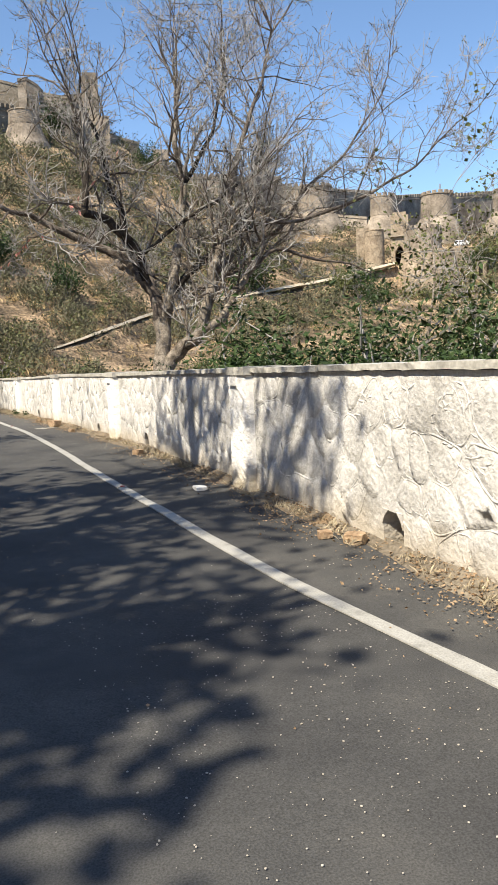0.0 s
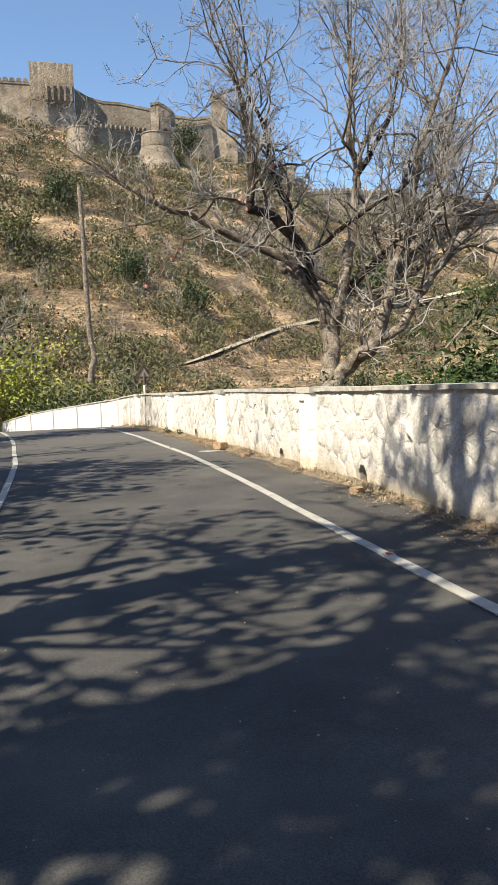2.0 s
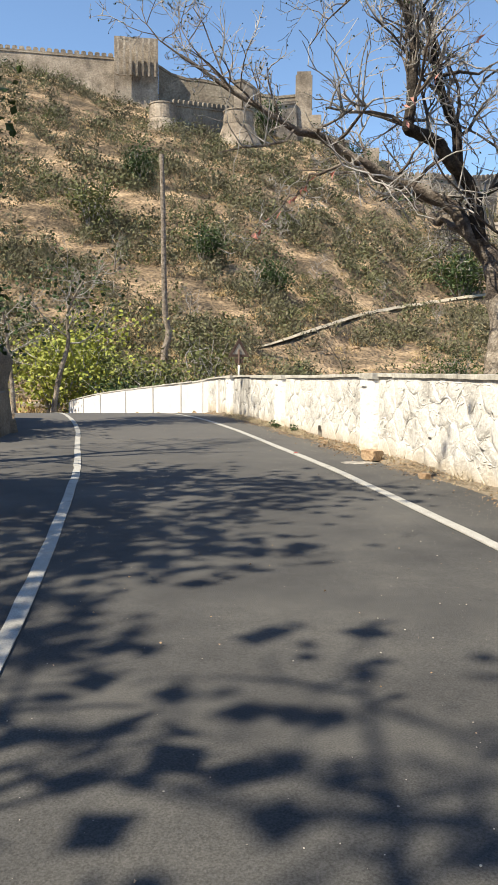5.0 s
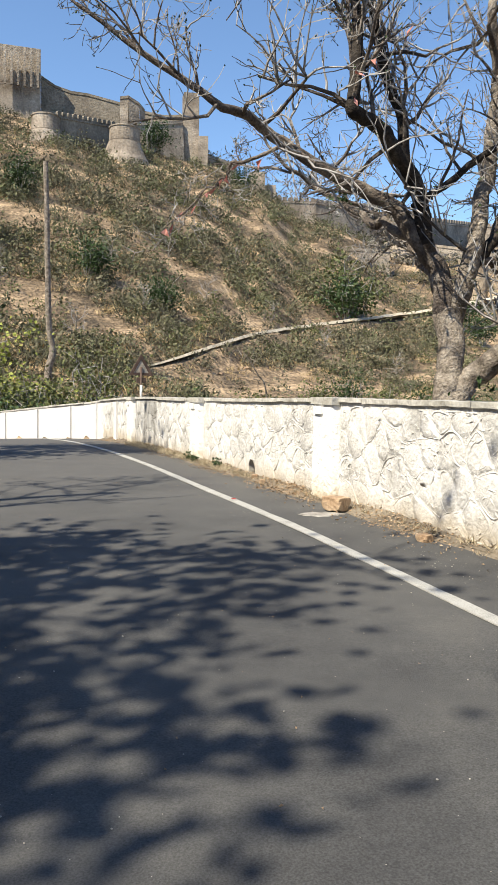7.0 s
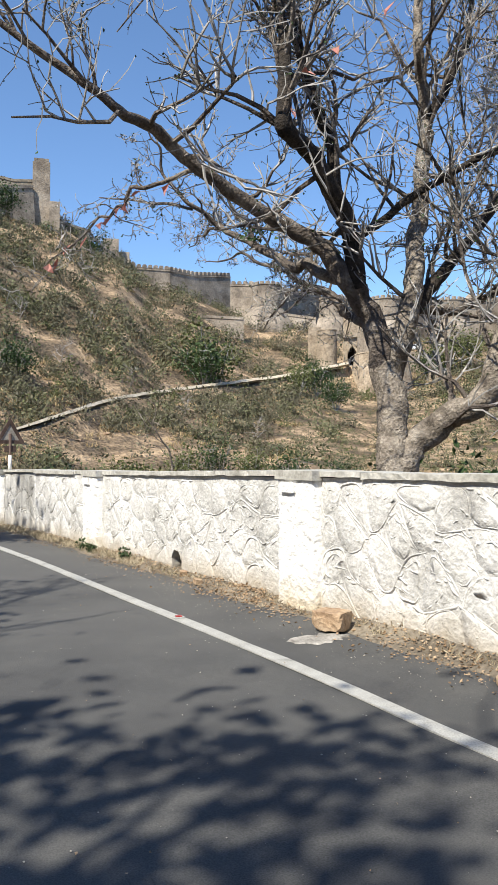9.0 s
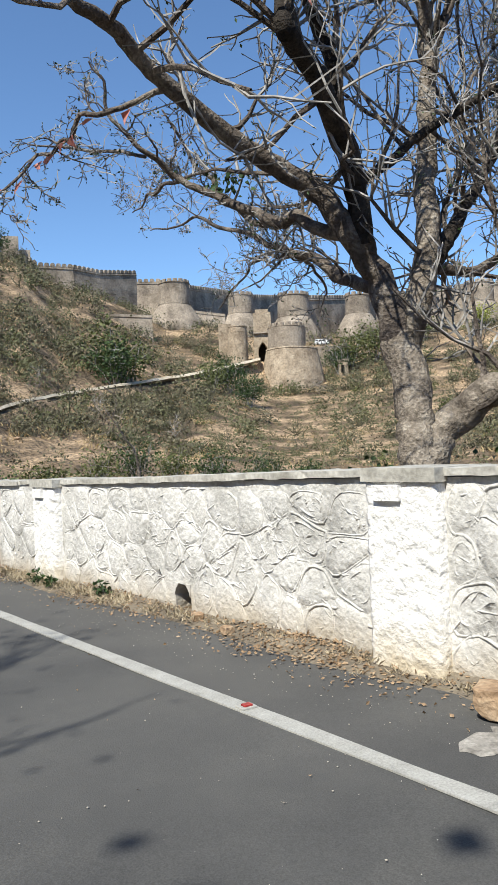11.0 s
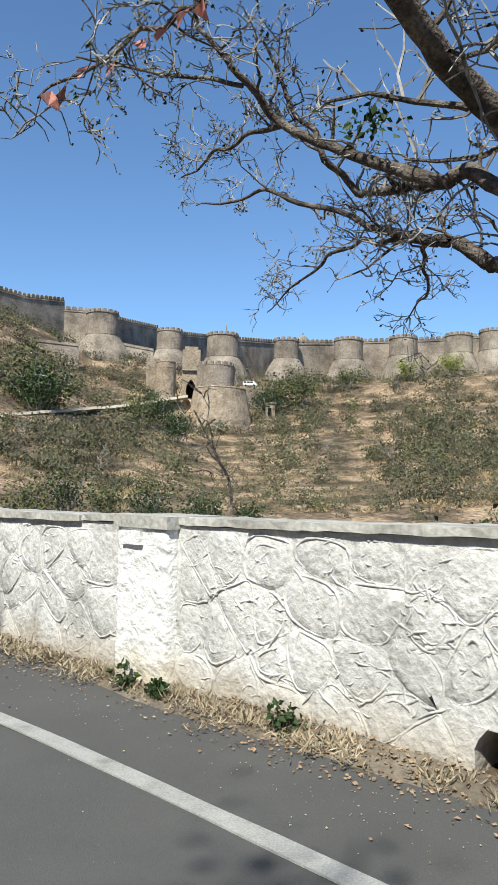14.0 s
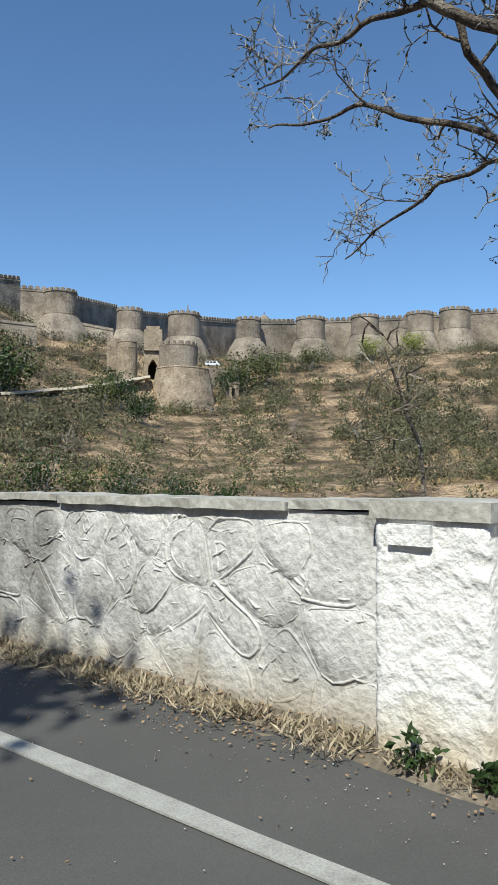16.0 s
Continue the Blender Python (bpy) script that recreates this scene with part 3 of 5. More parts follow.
def build_wall():
    wall = empty("wall_parapet", (0, 0, 0), "whitewashed rubble-stone parapet wall beside the road", "wall", kind="structure")
    cuts = [-12.0]
    for y, w, h in HOLES:
        cuts += [y - w / 2, y + w / 2]
    cuts.append(49.0)
    solid = [(a, b) for a, b in zip(cuts[::2], cuts[1::2])]
    under = lambda y: wall_top(y) - 0.056  # noqa: E731
    solid[-1] = (solid[-1][0], 34.5)
    bulk("wall_core", *wall_blocks(solid, -0.5, under, 0.0, -THICK), WHITEWASH, wall)
    bulk("wall_core", *wall_blocks([(34.5, 49.0)], -0.5, under, 0.0, -THICK), PLAIN_WHITE, wall, "plain whitewashed wall round the bend")
    for y, w, h in HOLES:
        bulk("drain_lintel", *wall_blocks([(y - w / 2, y + w / 2)], h, under, 0.0, -THICK), WHITEWASH, wall)
        # added black plug darkens the hole as deep shade would
        bulk("drain_shade", *wall_blocks([(y - w / 2 + 0.004, y + w / 2 - 0.004)], -0.3, h - 0.004, -THICK + 0.1, -THICK + 0.004), DARK, wall, "dark silted end of the drain hole")
        for sgn in (-1, 1):
            e = y + sgn * w / 2
            tri = [(e, h + 0.01), (e - sgn * w * 0.30, h + 0.01), (e - sgn * w * 0.10, h - 0.05), (e, h * 0.62)]
            v = np.array([on_wall(np.array(q[0]), nn, np.array(q[1])) for nn in (0.012, -THICK) for q in tri])
            link("drain_shoulder", v, [(0, 1, 2, 3), (7, 6, 5, 4), (0, 4, 5, 1), (1, 5, 6, 2), (2, 6, 7, 3), (3, 7, 4, 0)], WHITEWASH, wall)
    rng = np.random.default_rng(11)
    a = -12.0
    while a < 48.9:
        b = min(a + rng.uniform(1.7, 3.2), 49.0)
        sag = rng.uniform(-0.012, 0.01)
        cv, ct = wall_blocks([(a + 0.006, b - 0.004)], lambda y: wall_top(y) - 0.052 + sag, lambda y: wall_top(y) + sag * 0.5, 0.034 + rng.uniform(-0.012, 0.012), -THICK - 0.05, 0.09)
        cv = cv + rng.normal(size=cv.shape) * [0.003, 0, 0.003]
        bulk("coping_slab", cv, ct, COPING, wall, "cracked cement coping slab")
        a = b
    for k, y in enumerate(PILLARS):
        pillar = empty("pillar", (0, 0, 0), "brightly whitewashed masonry pillar in the parapet")
        pillar.parent = wall
        ys = np.linspace(y - HALF, y + HALF, 25)
        zs = np.linspace(-0.3, float(wall_top(y)) - 0.075, 70)
        dab = lambda q, z: noise.noise(Vector((q * 5.5, k * 9.0, z * 15 + 1.6 * math.sin(q * 7 + k)))) + 0.5 * noise.noise(Vector((q * 13, k * 5.0, z * 34)))  # noqa: E731
        grid = np.stack([on_wall(ys, np.array([0.103 + 0.013 * dab(q, z) - 0.012 * (abs(q - y) > HALF - 0.01) for q in ys]), np.full(25, z)) for z in zs])
        back = np.stack([on_wall(ys[[0, -1]], -0.02, np.full(2, z)) for z in zs])
        full = np.concatenate([back[:, :1], grid, back[:, 1:]], 1)
        m = full.shape[1]
        v = full.reshape(-1, 3)
        i, j = np.meshgrid(np.arange(len(zs) - 1), np.arange(m - 1), indexing="ij")
        p = (i * m + j).ravel()
        t = np.concatenate([np.stack([p, p + m + 1, p + 1], -1), np.stack([p, p + m, p + m + 1], -1)])
        last = (len(zs) - 1) * m
        t = np.concatenate([t, np.array([(last, last + j + 1, last + j) for j in range(1, m - 1)])])
        bulk("shaft", v, t, WHITE_PILLAR, pillar, smooth=True)
        bulk("cap", *wall_blocks([(y - HALF - 0.02, y + HALF + 0.02)], float(wall_top(y)) - 0.078, float(wall_top(y)) + 0.012, 0.125, -THICK - 0.052, 0.1), COPING, pillar)
        bulk("bracket_slab", *wall_blocks([(y - 0.02, y + 0.20)], float(wall_top(y)) - 0.20, float(wall_top(y)) - 0.10, 0.135, 0.05, 0.1), WHITE_PILLAR, pillar, "small projecting slab under the coping")
    spans = [(p + HALF, q - HALF) for p, q in zip(PILLARS, PILLARS[1:])] + [(31.6, 35.0)]
    count, rest = 0, []
    for k, (a, b) in enumerate(spans):
        if a < 1.5:
            continue
        rng = np.random.default_rng(70 + k)
        cells = stone_cells(rng, a, b, 0.03, float(wall_top((a + b) / 2)) - 0.105)
        keep = []
        for poly in cells:
            c = np.mean(poly, 0)
            if any((abs(c[0] - y) < w * 0.75 + 0.07 and c[1] < h + 0.12) or any(abs(q[0] - y) < w * 0.6 and q[1] < h + 0.03 for q in poly) for y, w, h in HOLES):
                continue
            keep.append(poly)
        for poly in keep:
            if count < 300 and a > 8:
                link("stone", *stone_mesh(rng, poly), WHITEWASH, wall, smooth=True)
                count += 1
            else:
                v, f = stone_mesh(rng, poly)
                rest.append((v, np.array([(q[0], q[i], q[i + 1]) for q in f for i in range(1, len(q) - 1)])))
        bulk("mortar", *mortar_mesh(rng, keep, float(wall_top((a + b) / 2)) - 0.11, 0.55 if b < 16 else 1.0), WHITEWASH, wall, "raised whitewashed mortar pointing", True)
    tagged(bulk("stones", *merge(rest), WHITEWASH, wall, smooth=True), kind="stuff")
    for y in (33.2, 36.0, 38.6, 40.8, 43.0, 45.2, 47.2, 48.85):
        bulk("buttress", *wall_blocks([(y - 0.16, y + 0.16)], -0.4, float(wall_top(y)) - 0.1, 0.06, -0.02, 0.1), PLAIN_WHITE, wall)


# ---- the bare tree behind the parapet ----
def build_main_tree():
    rng = np.random.default_rng(21)
    tree = empty("bare_tree", (7.7, 24.5, -1.9), "large leafless grey-barked tree behind the parapet", "tree")
    limbs = [
        ("trunk", [(7.55, 24.2, -2.2), (7.6, 24.35, 0.0), (7.64, 24.4, 1.38), (7.8, 24.7, 2.13), (7.9, 24.9, 3.0)], [.44, .28, .25, .25, .255], 12),
        ("limb", [(7.85, 24.85, 2.7), (7.73, 25.05, 3.68), (7.4, 25.1, 4.3)], [.235, .205, .172], 10),
        ("limb", [(7.45, 25.1, 4.15), (6.76, 25.33, 5.01), (5.83, 25.46, 5.44), (4.65, 25.38, 5.93), (3.96, 25.15, 6.22), (3.09, 24.8, 6.4), (2.2, 24.9, 6.9), (0.9, 25.2, 7.8)], [.175, .15, .125, .105, .09, .07, .055, .03], 9),
        ("limb", [(7.42, 25.1, 4.2), (7.2, 24.95, 5.2), (6.53, 24.6, 5.75), (6.05, 24.4, 6.1), (5.42, 24.0, 6.2), (5.48, 24.1, 6.9), (5.6, 24.4, 8.2), (5.2, 24.6, 9.8)], [.17, .155, .14, .13, .12, .105, .085, .05], 9),
        ("limb", [(6.75, 24.7, 5.6), (6.64, 24.7, 6.5), (6.32, 24.75, 7.2), (6.2, 25.1, 8.4), (5.7, 25.5, 10.0)], [.11, .10, .09, .075, .04], 8),
        ("limb", [(7.95, 24.9, 2.8), (8.14, 24.68, 3.73), (8.4, 24.77, 4.67), (8.67, 25.05, 5.7), (8.83, 25.1, 6.93), (8.92, 25.15, 7.61), (8.65, 25.0, 8.6), (8.9, 25.4, 10.4)], [.21, .185, .165, .15, .125, .11, .09, .045], 9),
        ("limb", [(8.9, 25.15, 7.4), (9.5, 25.1, 8.3), (10.2, 25.4, 9.6), (10.6, 25.6, 11.2)], [.09, .075, .055, .03], 7),
        ("limb", [(7.1, 25.0, 4.9), (7.7, 24.8, 5.4), (8.6, 24.5, 6.1), (9.7, 24.1, 6.7), (11.0, 23.8, 7.6)], [.075, .07, .06, .05, .03], 7),
        ("limb", [(8.3, 24.72, 3.9), (8.87, 24.86, 4.48), (10.3, 25.6, 5.5), (11.6, 26.1, 6.76), (12.6, 26.4, 8.4)], [.13, .12, .10, .08, .04], 8),
        ("limb", [(8.35, 24.75, 3.95), (9.3, 24.7, 4.0), (10.4, 24.9, 4.5), (11.6, 25.1, 5.4)], [.09, .08, .065, .04], 7),
        ("limb", [(7.75, 25.05, 3.65), (7.9, 25.9, 3.95), (8.1, 26.8, 4.4), (8.25, 27.67, 4.83), (8.1, 28.5, 5.3), (7.84, 29.8, 5.93), (7.65, 30.7, 6.15), (7.45, 31.6, 6.2)], [.105, .10, .092, .075, .045, .034, .024, .012], 8),
        ("limb", [(7.4, 25.2, 4.4), (7.0, 25.75, 4.62), (6.92, 26.5, 4.95), (6.81, 27.27, 5.36), (6.35, 28.26, 5.99), (5.75, 28.3, 6.3), (5.2, 28.45, 7.0), (4.9, 28.5, 7.8)], [.10, .092, .085, .072, .056, .042, .03, .014], 8),
        ("limb", [(6.95, 26.3, 4.85), (7.3, 27.2, 5.12), (7.7, 28.1, 5.42), (7.2, 28.25, 5.85), (6.75, 28.5, 6.5), (6.2, 28.6, 7.3)], [.066, .06, .054, .046, .034, .016], 7),
        ("limb", [(8.25, 27.67, 4.83), (8.32, 28.51, 5.05), (8.55, 29.4, 5.12), (8.8, 30.3, 5.0), (8.95, 31.5, 4.72)], [.05, .036, .03, .023, .011], 6),
        ("limb", [(6.35, 28.26, 5.99), (6.45, 29.2, 6.2), (6.65, 30.2, 6.33), (6.85, 31.2, 6.3)], [.038, .03, .022, .011], 6),
        ("limb", [(8.22, 27.5, 4.75), (8.8, 27.95, 4.68), (9.4, 28.43, 4.5), (9.9, 29.1, 4.25)], [.042, .032, .024, .011], 6),
        ("limb", [(5.75, 28.3, 6.3), (5.35, 29.0, 6.55), (4.9, 29.5, 6.7), (4.3, 29.9, 6.75)], [.032, .026, .02, .011], 6),
        ("limb", [(7.6, 24.35, 0.2), (7.83, 24.35, 1.45), (8.3, 24.03, 2.02), (8.73, 23.5, 2.5), (9.14, 23.2, 4.05), (9.35, 23.2, 4.98), (9.81, 23.2, 5.92)], [.27, .24, .22, .20, .155, .14, .11], 10),
        ("limb", [(8.75, 23.5, 2.5), (9.33, 23.2, 2.85), (9.80, 23.1, 3.57), (10.1, 23.0, 4.05), (10.5, 22.9, 4.6), (10.9, 22.7, 6.2)], [.15, .14, .125, .11, .09, .04], 8),
        ("limb", [(9.35, 23.2, 4.98), (10.41, 23.0, 5.68), (12.4, 22.7, 6.0), (14.5, 22.6, 6.8), (16.3, 22.6, 7.8), (17.6, 22.6, 8.8)], [.085, .075, .06, .048, .035, .018], 7),
        ("limb", [(9.15, 23.2, 4.3), (10.2, 23.4, 5.06), (11.6, 23.6, 5.8), (12.8, 23.8, 7.1), (14.5, 24.0, 8.6), (16.2, 24.2, 10.9)], [.09, .08, .065, .055, .04, .018], 7),
        ("limb", [(9.7, 23.2, 5.7), (10.0, 23.3, 7.14), (10.5, 23.5, 8.72), (11.2, 23.6, 10.3), (11.8, 23.7, 12.0)], [.11, .09, .07, .05, .025], 7),
        ("limb", [(10.1, 23.0, 4.05), (11.16, 22.9, 4.95), (12.5, 22.6, 4.6), (14.4, 22.3, 4.3)], [.07, .06, .045, .02], 6),
        ("limb", [(4.68, 25.38, 5.92), (4.35, 25.9, 5.9), (3.9, 26.3, 5.73), (3.72, 26.65, 5.55), (3.5, 27.0, 5.36), (2.95, 26.95, 4.9), (2.62, 26.9, 4.52)], [.042, .036, .031, .027, .022, .016, .009], 6),
    ]
    LOW_LIMBS = (10, 11, 12, 13, 14, 15, 16, 23)
    out, tips = {0: [], 1: [], 2: [], 3: []}, []
    for k, (name, pts, rad, sides) in enumerate(limbs):
        p, r = smooth_path(pts, rad, 7)
        p = p + rng.normal(size=p.shape) * (r * (0.05 if k in (3, 4) else 0.09))[:, None] * np.minimum(1, np.arange(len(p)) / 4)[:, None]
        sway = np.stack([curve(list(zip(range(0, len(p) + 4, 3), rng.normal(size=len(range(0, len(p) + 4, 3))))))(np.arange(len(p))) for _ in range(3)], 1)
        p = p + sway * np.clip(np.arange(len(p)) / 8, 0, 1)[:, None] * (0.04 if k > 9 else 0.025)
        # limbs that look shaded from the road take the darker bark copies
        keep_world(bulk(name, *tube(p, r, sides, 0.07, rng), BARK_SHADE_BLACK if k in (3, 4, 6, 7, 8) else BARK_SHADE_MID if k > 0 and k not in (5, 17, 18) else BARK, None, smooth=True), tree)
        if k < 2:
            continue
        n = len(p)
        start = 0.18 if k in (2, 3, 4, 5, 10, 11) else 0.3 if k > 16 else 0.1
        many = int((1.75 if k in LOW_LIMBS else 1.2 if k == 2 else 1.35 if k < 10 else 1.5) * np.linalg.norm(np.diff(p, axis=0), axis=1).sum()) + 3
        for u in np.linspace(start, 0.99, many):
            i = min(int(u * (n - 1)), n - 2)
            d = unit(p[i + 1] - p[i])
            away = unit(d * rng.uniform(0.2, 0.9) + rng.normal(size=3) * 0.75 + [0, 0, 0.25])
            low = k in (*LOW_LIMBS, 22)
            length = rng.uniform(0.45, 1.15) if low else rng.uniform(0.9, 2.3)
            branch(rng, p[i], away, length, min(r[i] * 0.5, 0.03 if low else 0.046), 2, out, tips, 0.05 if low else 0.3, 0.75 if low else 0.5, (4, 5) if low else (4, 5), 0.55)
        if k not in (*LOW_LIMBS, 22):
            for u in ((0.75, 0.9, 1.0) if k == 2 else (0.45, 0.6, 0.7, 0.8, 0.9, 1.0) if k < 5 else (0.55, 0.68, 0.8, 0.9, 0.97, 1.0)):
                i = min(int(u * (n - 1)), n - 2)
                away = unit(unit(p[i + 1] - p[i]) * 0.8 + rng.normal(size=3) * 0.55 + [0, 0, 0.45])
                branch(rng, p[i], away, rng.uniform(1.4, 2.4) if k < 5 else rng.uniform(1.8, 3.3), max(min(r[i] * 0.55, 0.045), 0.022), 3, out, tips, 0.3, 0.4, (4, 4, 5), 0.55)
        if k in (3, 4, 5, 6, 7, 21):
            for _ in range(4):
                away = unit(unit(p[-1] - p[-3]) * 0.6 + rng.normal(size=3) * 0.5 + [0, 0, 0.5])
                branch(rng, p[-1], away, rng.uniform(2.2, 3.8), 0.032, 3, out, tips, 0.3, 0.45, (4, 4, 5), 0.55)
    for lv, nm in ((0, "fine_twigs"), (1, "twigs"), (2, "small_branches"), (3, "side_branches")):
        # thicker side branches carry shade in their bark colour too
        ob = keep_world(bulk(nm, *merge(out[lv]), TWIG if lv < 2 else BARK_SHADE_MID, None), tree)
        tagged(ob, kind="stuff")
    tips = np.array(tips)
    pick = tips[rng.random(len(tips)) < 0.6] + rng.normal(size=(1, 3)) * 0.01
    ob = keep_world(bulk("withered_leaves", *leaves(rng, pick, 0.05, 0.8, 0.4, 0.3), LEAF_DARK, None, "a few small withered leaves and pods"), tree)
    tagged(ob, kind="stuff")
    tuft = np.array([6.5, 26.95, 5.62]) + rng.normal(size=(70, 3)) * [.16, .16, .09]
    keep_world(tagged(bulk("leaf_tuft", *leaves(rng, tuft, 0.11, 0.5, 0.6, 0.35), LEAF_DARK, None, "one tuft of green leaves"), kind="stuff"), tree)


# ---- bushes, trees ----
def make_bush(name, at, wide, high, n, size, leaf, seed, label, stems=7, category="bush", narrow=0.4):
    rng = np.random.default_rng(seed)
    bush = empty(name, at, label, category)
    tubes, ends = [], []
    for k in range(stems):
        a = rng.uniform(0, 2 * np.pi)
        lean = rng.uniform(0.15, 0.5) * wide
        top = np.array([np.cos(a) * lean, np.sin(a) * lean, high * rng.uniform(0.55, 0.95)])
        pts = np.array([top * u + [0, 0, -0.25 * (1 - u)] + rng.normal(size=3) * 0.03 * high * u for u in np.linspace(0, 1, 6)])
        tubes.append(tube(pts, np.linspace(0.018, 0.005, 6) * high, 5))
        ends += [pts[3], pts[4], pts[5]]
        for s in range(3):
            d = unit(rng.normal(size=3) + [0, 0, 0.5])
            q = pts[3 + s % 3] + d * np.linspace(0, 0.35 * wide, 4)[:, None]
            tubes.append(tube(q, np.linspace(0.007, 0.003, 4) * high, 4))
            ends.append(q[-1])
    tagged(bulk("stems", *merge(tubes), TWIG, bush), kind="stuff")
    ends = np.array(ends)
    cl = ends[rng.integers(0, len(ends), n)] + rng.normal(size=(n, 3)) * np.array([wide, wide, high * 0.8]) * 0.13
    cl[:, 2] = np.abs(cl[:, 2])
    tagged(bulk("leaves", *leaves(rng, cl, size, 0.7, 0.15, narrow), leaf, bush), kind="stuff")
    return bush


def make_tree(name, at, high, crown, n, size, leaf, seed, label, lean=(0, 0), spread=0.9, levels=2, trunk_r=None, first=0.4, counts=(4, 5, 5)):
    rng = np.random.default_rng(seed)
    tree = empty(name, at, label, "tree")
    r = trunk_r or high * 0.028
    bend = rng.normal(size=(6, 2)) * high * 0.02
    pts = np.array([(lean[0] * u + bend[k, 0] * u, lean[1] * u + bend[k, 1] * u, -0.6 + (high * 0.8 + 0.6) * u) for k, u in enumerate(np.linspace(0, 1, 6))])
    p, rad = smooth_path(pts, np.linspace(r * 1.2, r * 0.35, 6), 5)
    bulk("trunk", *tube(p, rad, 9, 0.12, rng), BARK, tree, smooth=True)
    out, tips = {0: [], 1: [], 2: [], 3: []}, []
    for u in np.linspace(first, 1, 9):
        i = min(int(u * (len(p) - 1)), len(p) - 2)
        a = rng.uniform(0, 2 * np.pi)
        d = unit(np.array([np.cos(a) * spread, np.sin(a) * spread, rng.uniform(0.25, 0.9)]))
        branch(rng, p[i], d, crown * rng.uniform(0.6, 1.0), rad[i] * 0.5, levels, out, tips, 0.2, 0.4, counts, 0.55)
    gathered = [o for lv in out.values() for o in lv]
    tagged(bulk("branches", *merge(gathered), TWIG, tree), kind="stuff")
    if n:
        tips = np.array(tips)
        at2 = tips[rng.integers(0, len(tips), n)] + rng.normal(size=(n, 3)) * size * 1.6
        tagged(bulk("crown", *leaves(rng, at2, size, 0.6, 0.25, 0.4), leaf, tree), kind="stuff")
    return tree


def on_ground(x, y, sink=0.05):
    return (x, y, float(ground_z(x, y)) - sink)


def build_planting():
    for k, (x, y, w, h, n) in enumerate([(7.0, 14.6, 1.9, 2.5, 1300), (8.1, 16.8, 2.0, 2.35, 1500), (9.5, 18.8, 2.2, 2.5, 1400), (10.8, 16.4, 2.4, 3.4, 1600), (7.6, 19.8, 1.8, 1.95, 1000), (6.9, 12.2, 1.6, 1.8, 900), (9.4, 13.6, 2.2, 3.4, 1500), (6.6, 21.8, 1.5, 1.75, 700), (12.6, 19.5, 2.4, 3.2, 1200), (8.5, 21.8, 1.7, 2.5, 800), (9.0, 11.2, 2.2, 3.2, 1400), (10.5, 12.9, 2.3, 3.5, 1400), (12.0, 14.6, 2.4, 3.7, 1400), (13.4, 16.4, 2.4, 3.9, 1300)]):
        make_bush("leafy_bush", on_ground(x, y), w * 1.15, h * 1.16, int(n * 2.3), 0.15, LEAF_DARK, 100 + k, "dense dark green long-leaved bush behind the parapet", 9, narrow=0.22)
    for k, (az, d, w, h, n, leaf, s) in enumerate([(-6.5, 46, 7.5, 5.6, 2600, LEAF_LIME, .30), (-3.8, 44, 5.5, 4.2, 1900, LEAF_LIME, .28), (-8.6, 44, 5.0, 4.6, 1700, LEAF_LIME, .30), (-1.0, 43, 5.0, 3.9, 1800, LEAF_OLIVE, .26), (2.0, 42, 4.6, 3.7, 1500, LEAF_OLIVE, .24), (4.2, 47, 5.0, 5.0, 1300, LEAF_OLIVE, .26), (12.0, 38, 3.6, 3.6, 1500, LEAF_DARK, .24), (-3, 40, 3.4, 2.9, 1100, LEAF_DARK, .2), (0.4, 39, 3.0, 2.7, 1000, LEAF_DARK, .2)]):
        x, y = place(az, d)
        make_bush("roadside_bush", on_ground(x, y), w, h, n, s, leaf, 130 + k, ("bright yellow-green leafy bush below the hillside" if leaf is LEAF_LIME else "green leafy bush beyond the parapet"), 12)
    for k, (az, d, h) in enumerate([(11.5, 33, 3.4), (6.3, 31, 3.2), (8.2, 32, 2.9), (4.3, 34, 3.4)]):
        x, y = place(az, d)
        make_tree("bare_shrub", on_ground(x, y, 0.2), h, h * 0.7, 40, 0.08, LEAF_OLIVE, 160 + k, "pale leafless shrub with forked stems", (0.3, 0.1), 0.9, 1, 0.05, 0.12, (5, 4))
    for k, (px, py, h) in enumerate([(11.4, 15.4, 9.2), (14.6, 18.0, 10.0), (12.6, 14.4, 8.8)]):
        make_tree("sapling", on_ground(px, py, 0.2), h, h * 0.3, 900, 0.10, LEAF_OLIVE, 170 + k, "thin pale sapling with sparse yellow-green leaves", (0.5, 0), 0.9, 2, 0.05, 0.3)
    for k, (az, d, h) in enumerate([(-6, 78, 5.0), (-3.2, 88, 5.5), (2.6, 74, 4.6), (5.2, 98, 6.0), (7.6, 84, 5.2), (9.5, 108, 6.0), (12.4, 96, 5.0), (14.5, 118, 6.0), (17.5, 104, 5.0), (21.5, 96, 4.6), (27.0, 92, 4.4), (38.2, 150, 5.0), (44.0, 128, 5.0), (48.5, 120, 5.2)]):
        x, y = place(az, d)
        make_tree("bare_hill_tree", on_ground(x, y, 0.2), h, h * 0.5, 0, 0.1, LEAF_OLIVE, 400 + k, "small leafless grey tree on the hillside", (0.4, 0.2), 0.9, 1, 0.13, 0.3, (5, 4))
    # the tall bare pole-like trunk on the slope
    x, y = place(0.6, 62)
    z0 = float(ground_z(x, y))
    top = raised(0, 62, 16.2)
    dead = empty("dead_tree", (x, y, z0), "tall straight bare dead tree trunk on the slope", "tree")
    rng = np.random.default_rng(5)
    p, r = smooth_path([(0.25, 0, -0.6), (0.1, 0, 1.2), (0.55, 0, 3.2), (0.15, 0, 6.0), (0, 0, (top - z0) * .7), (-0.12, 0, top - z0)], [.42, .36, .34, .30, .27, .24], 5)
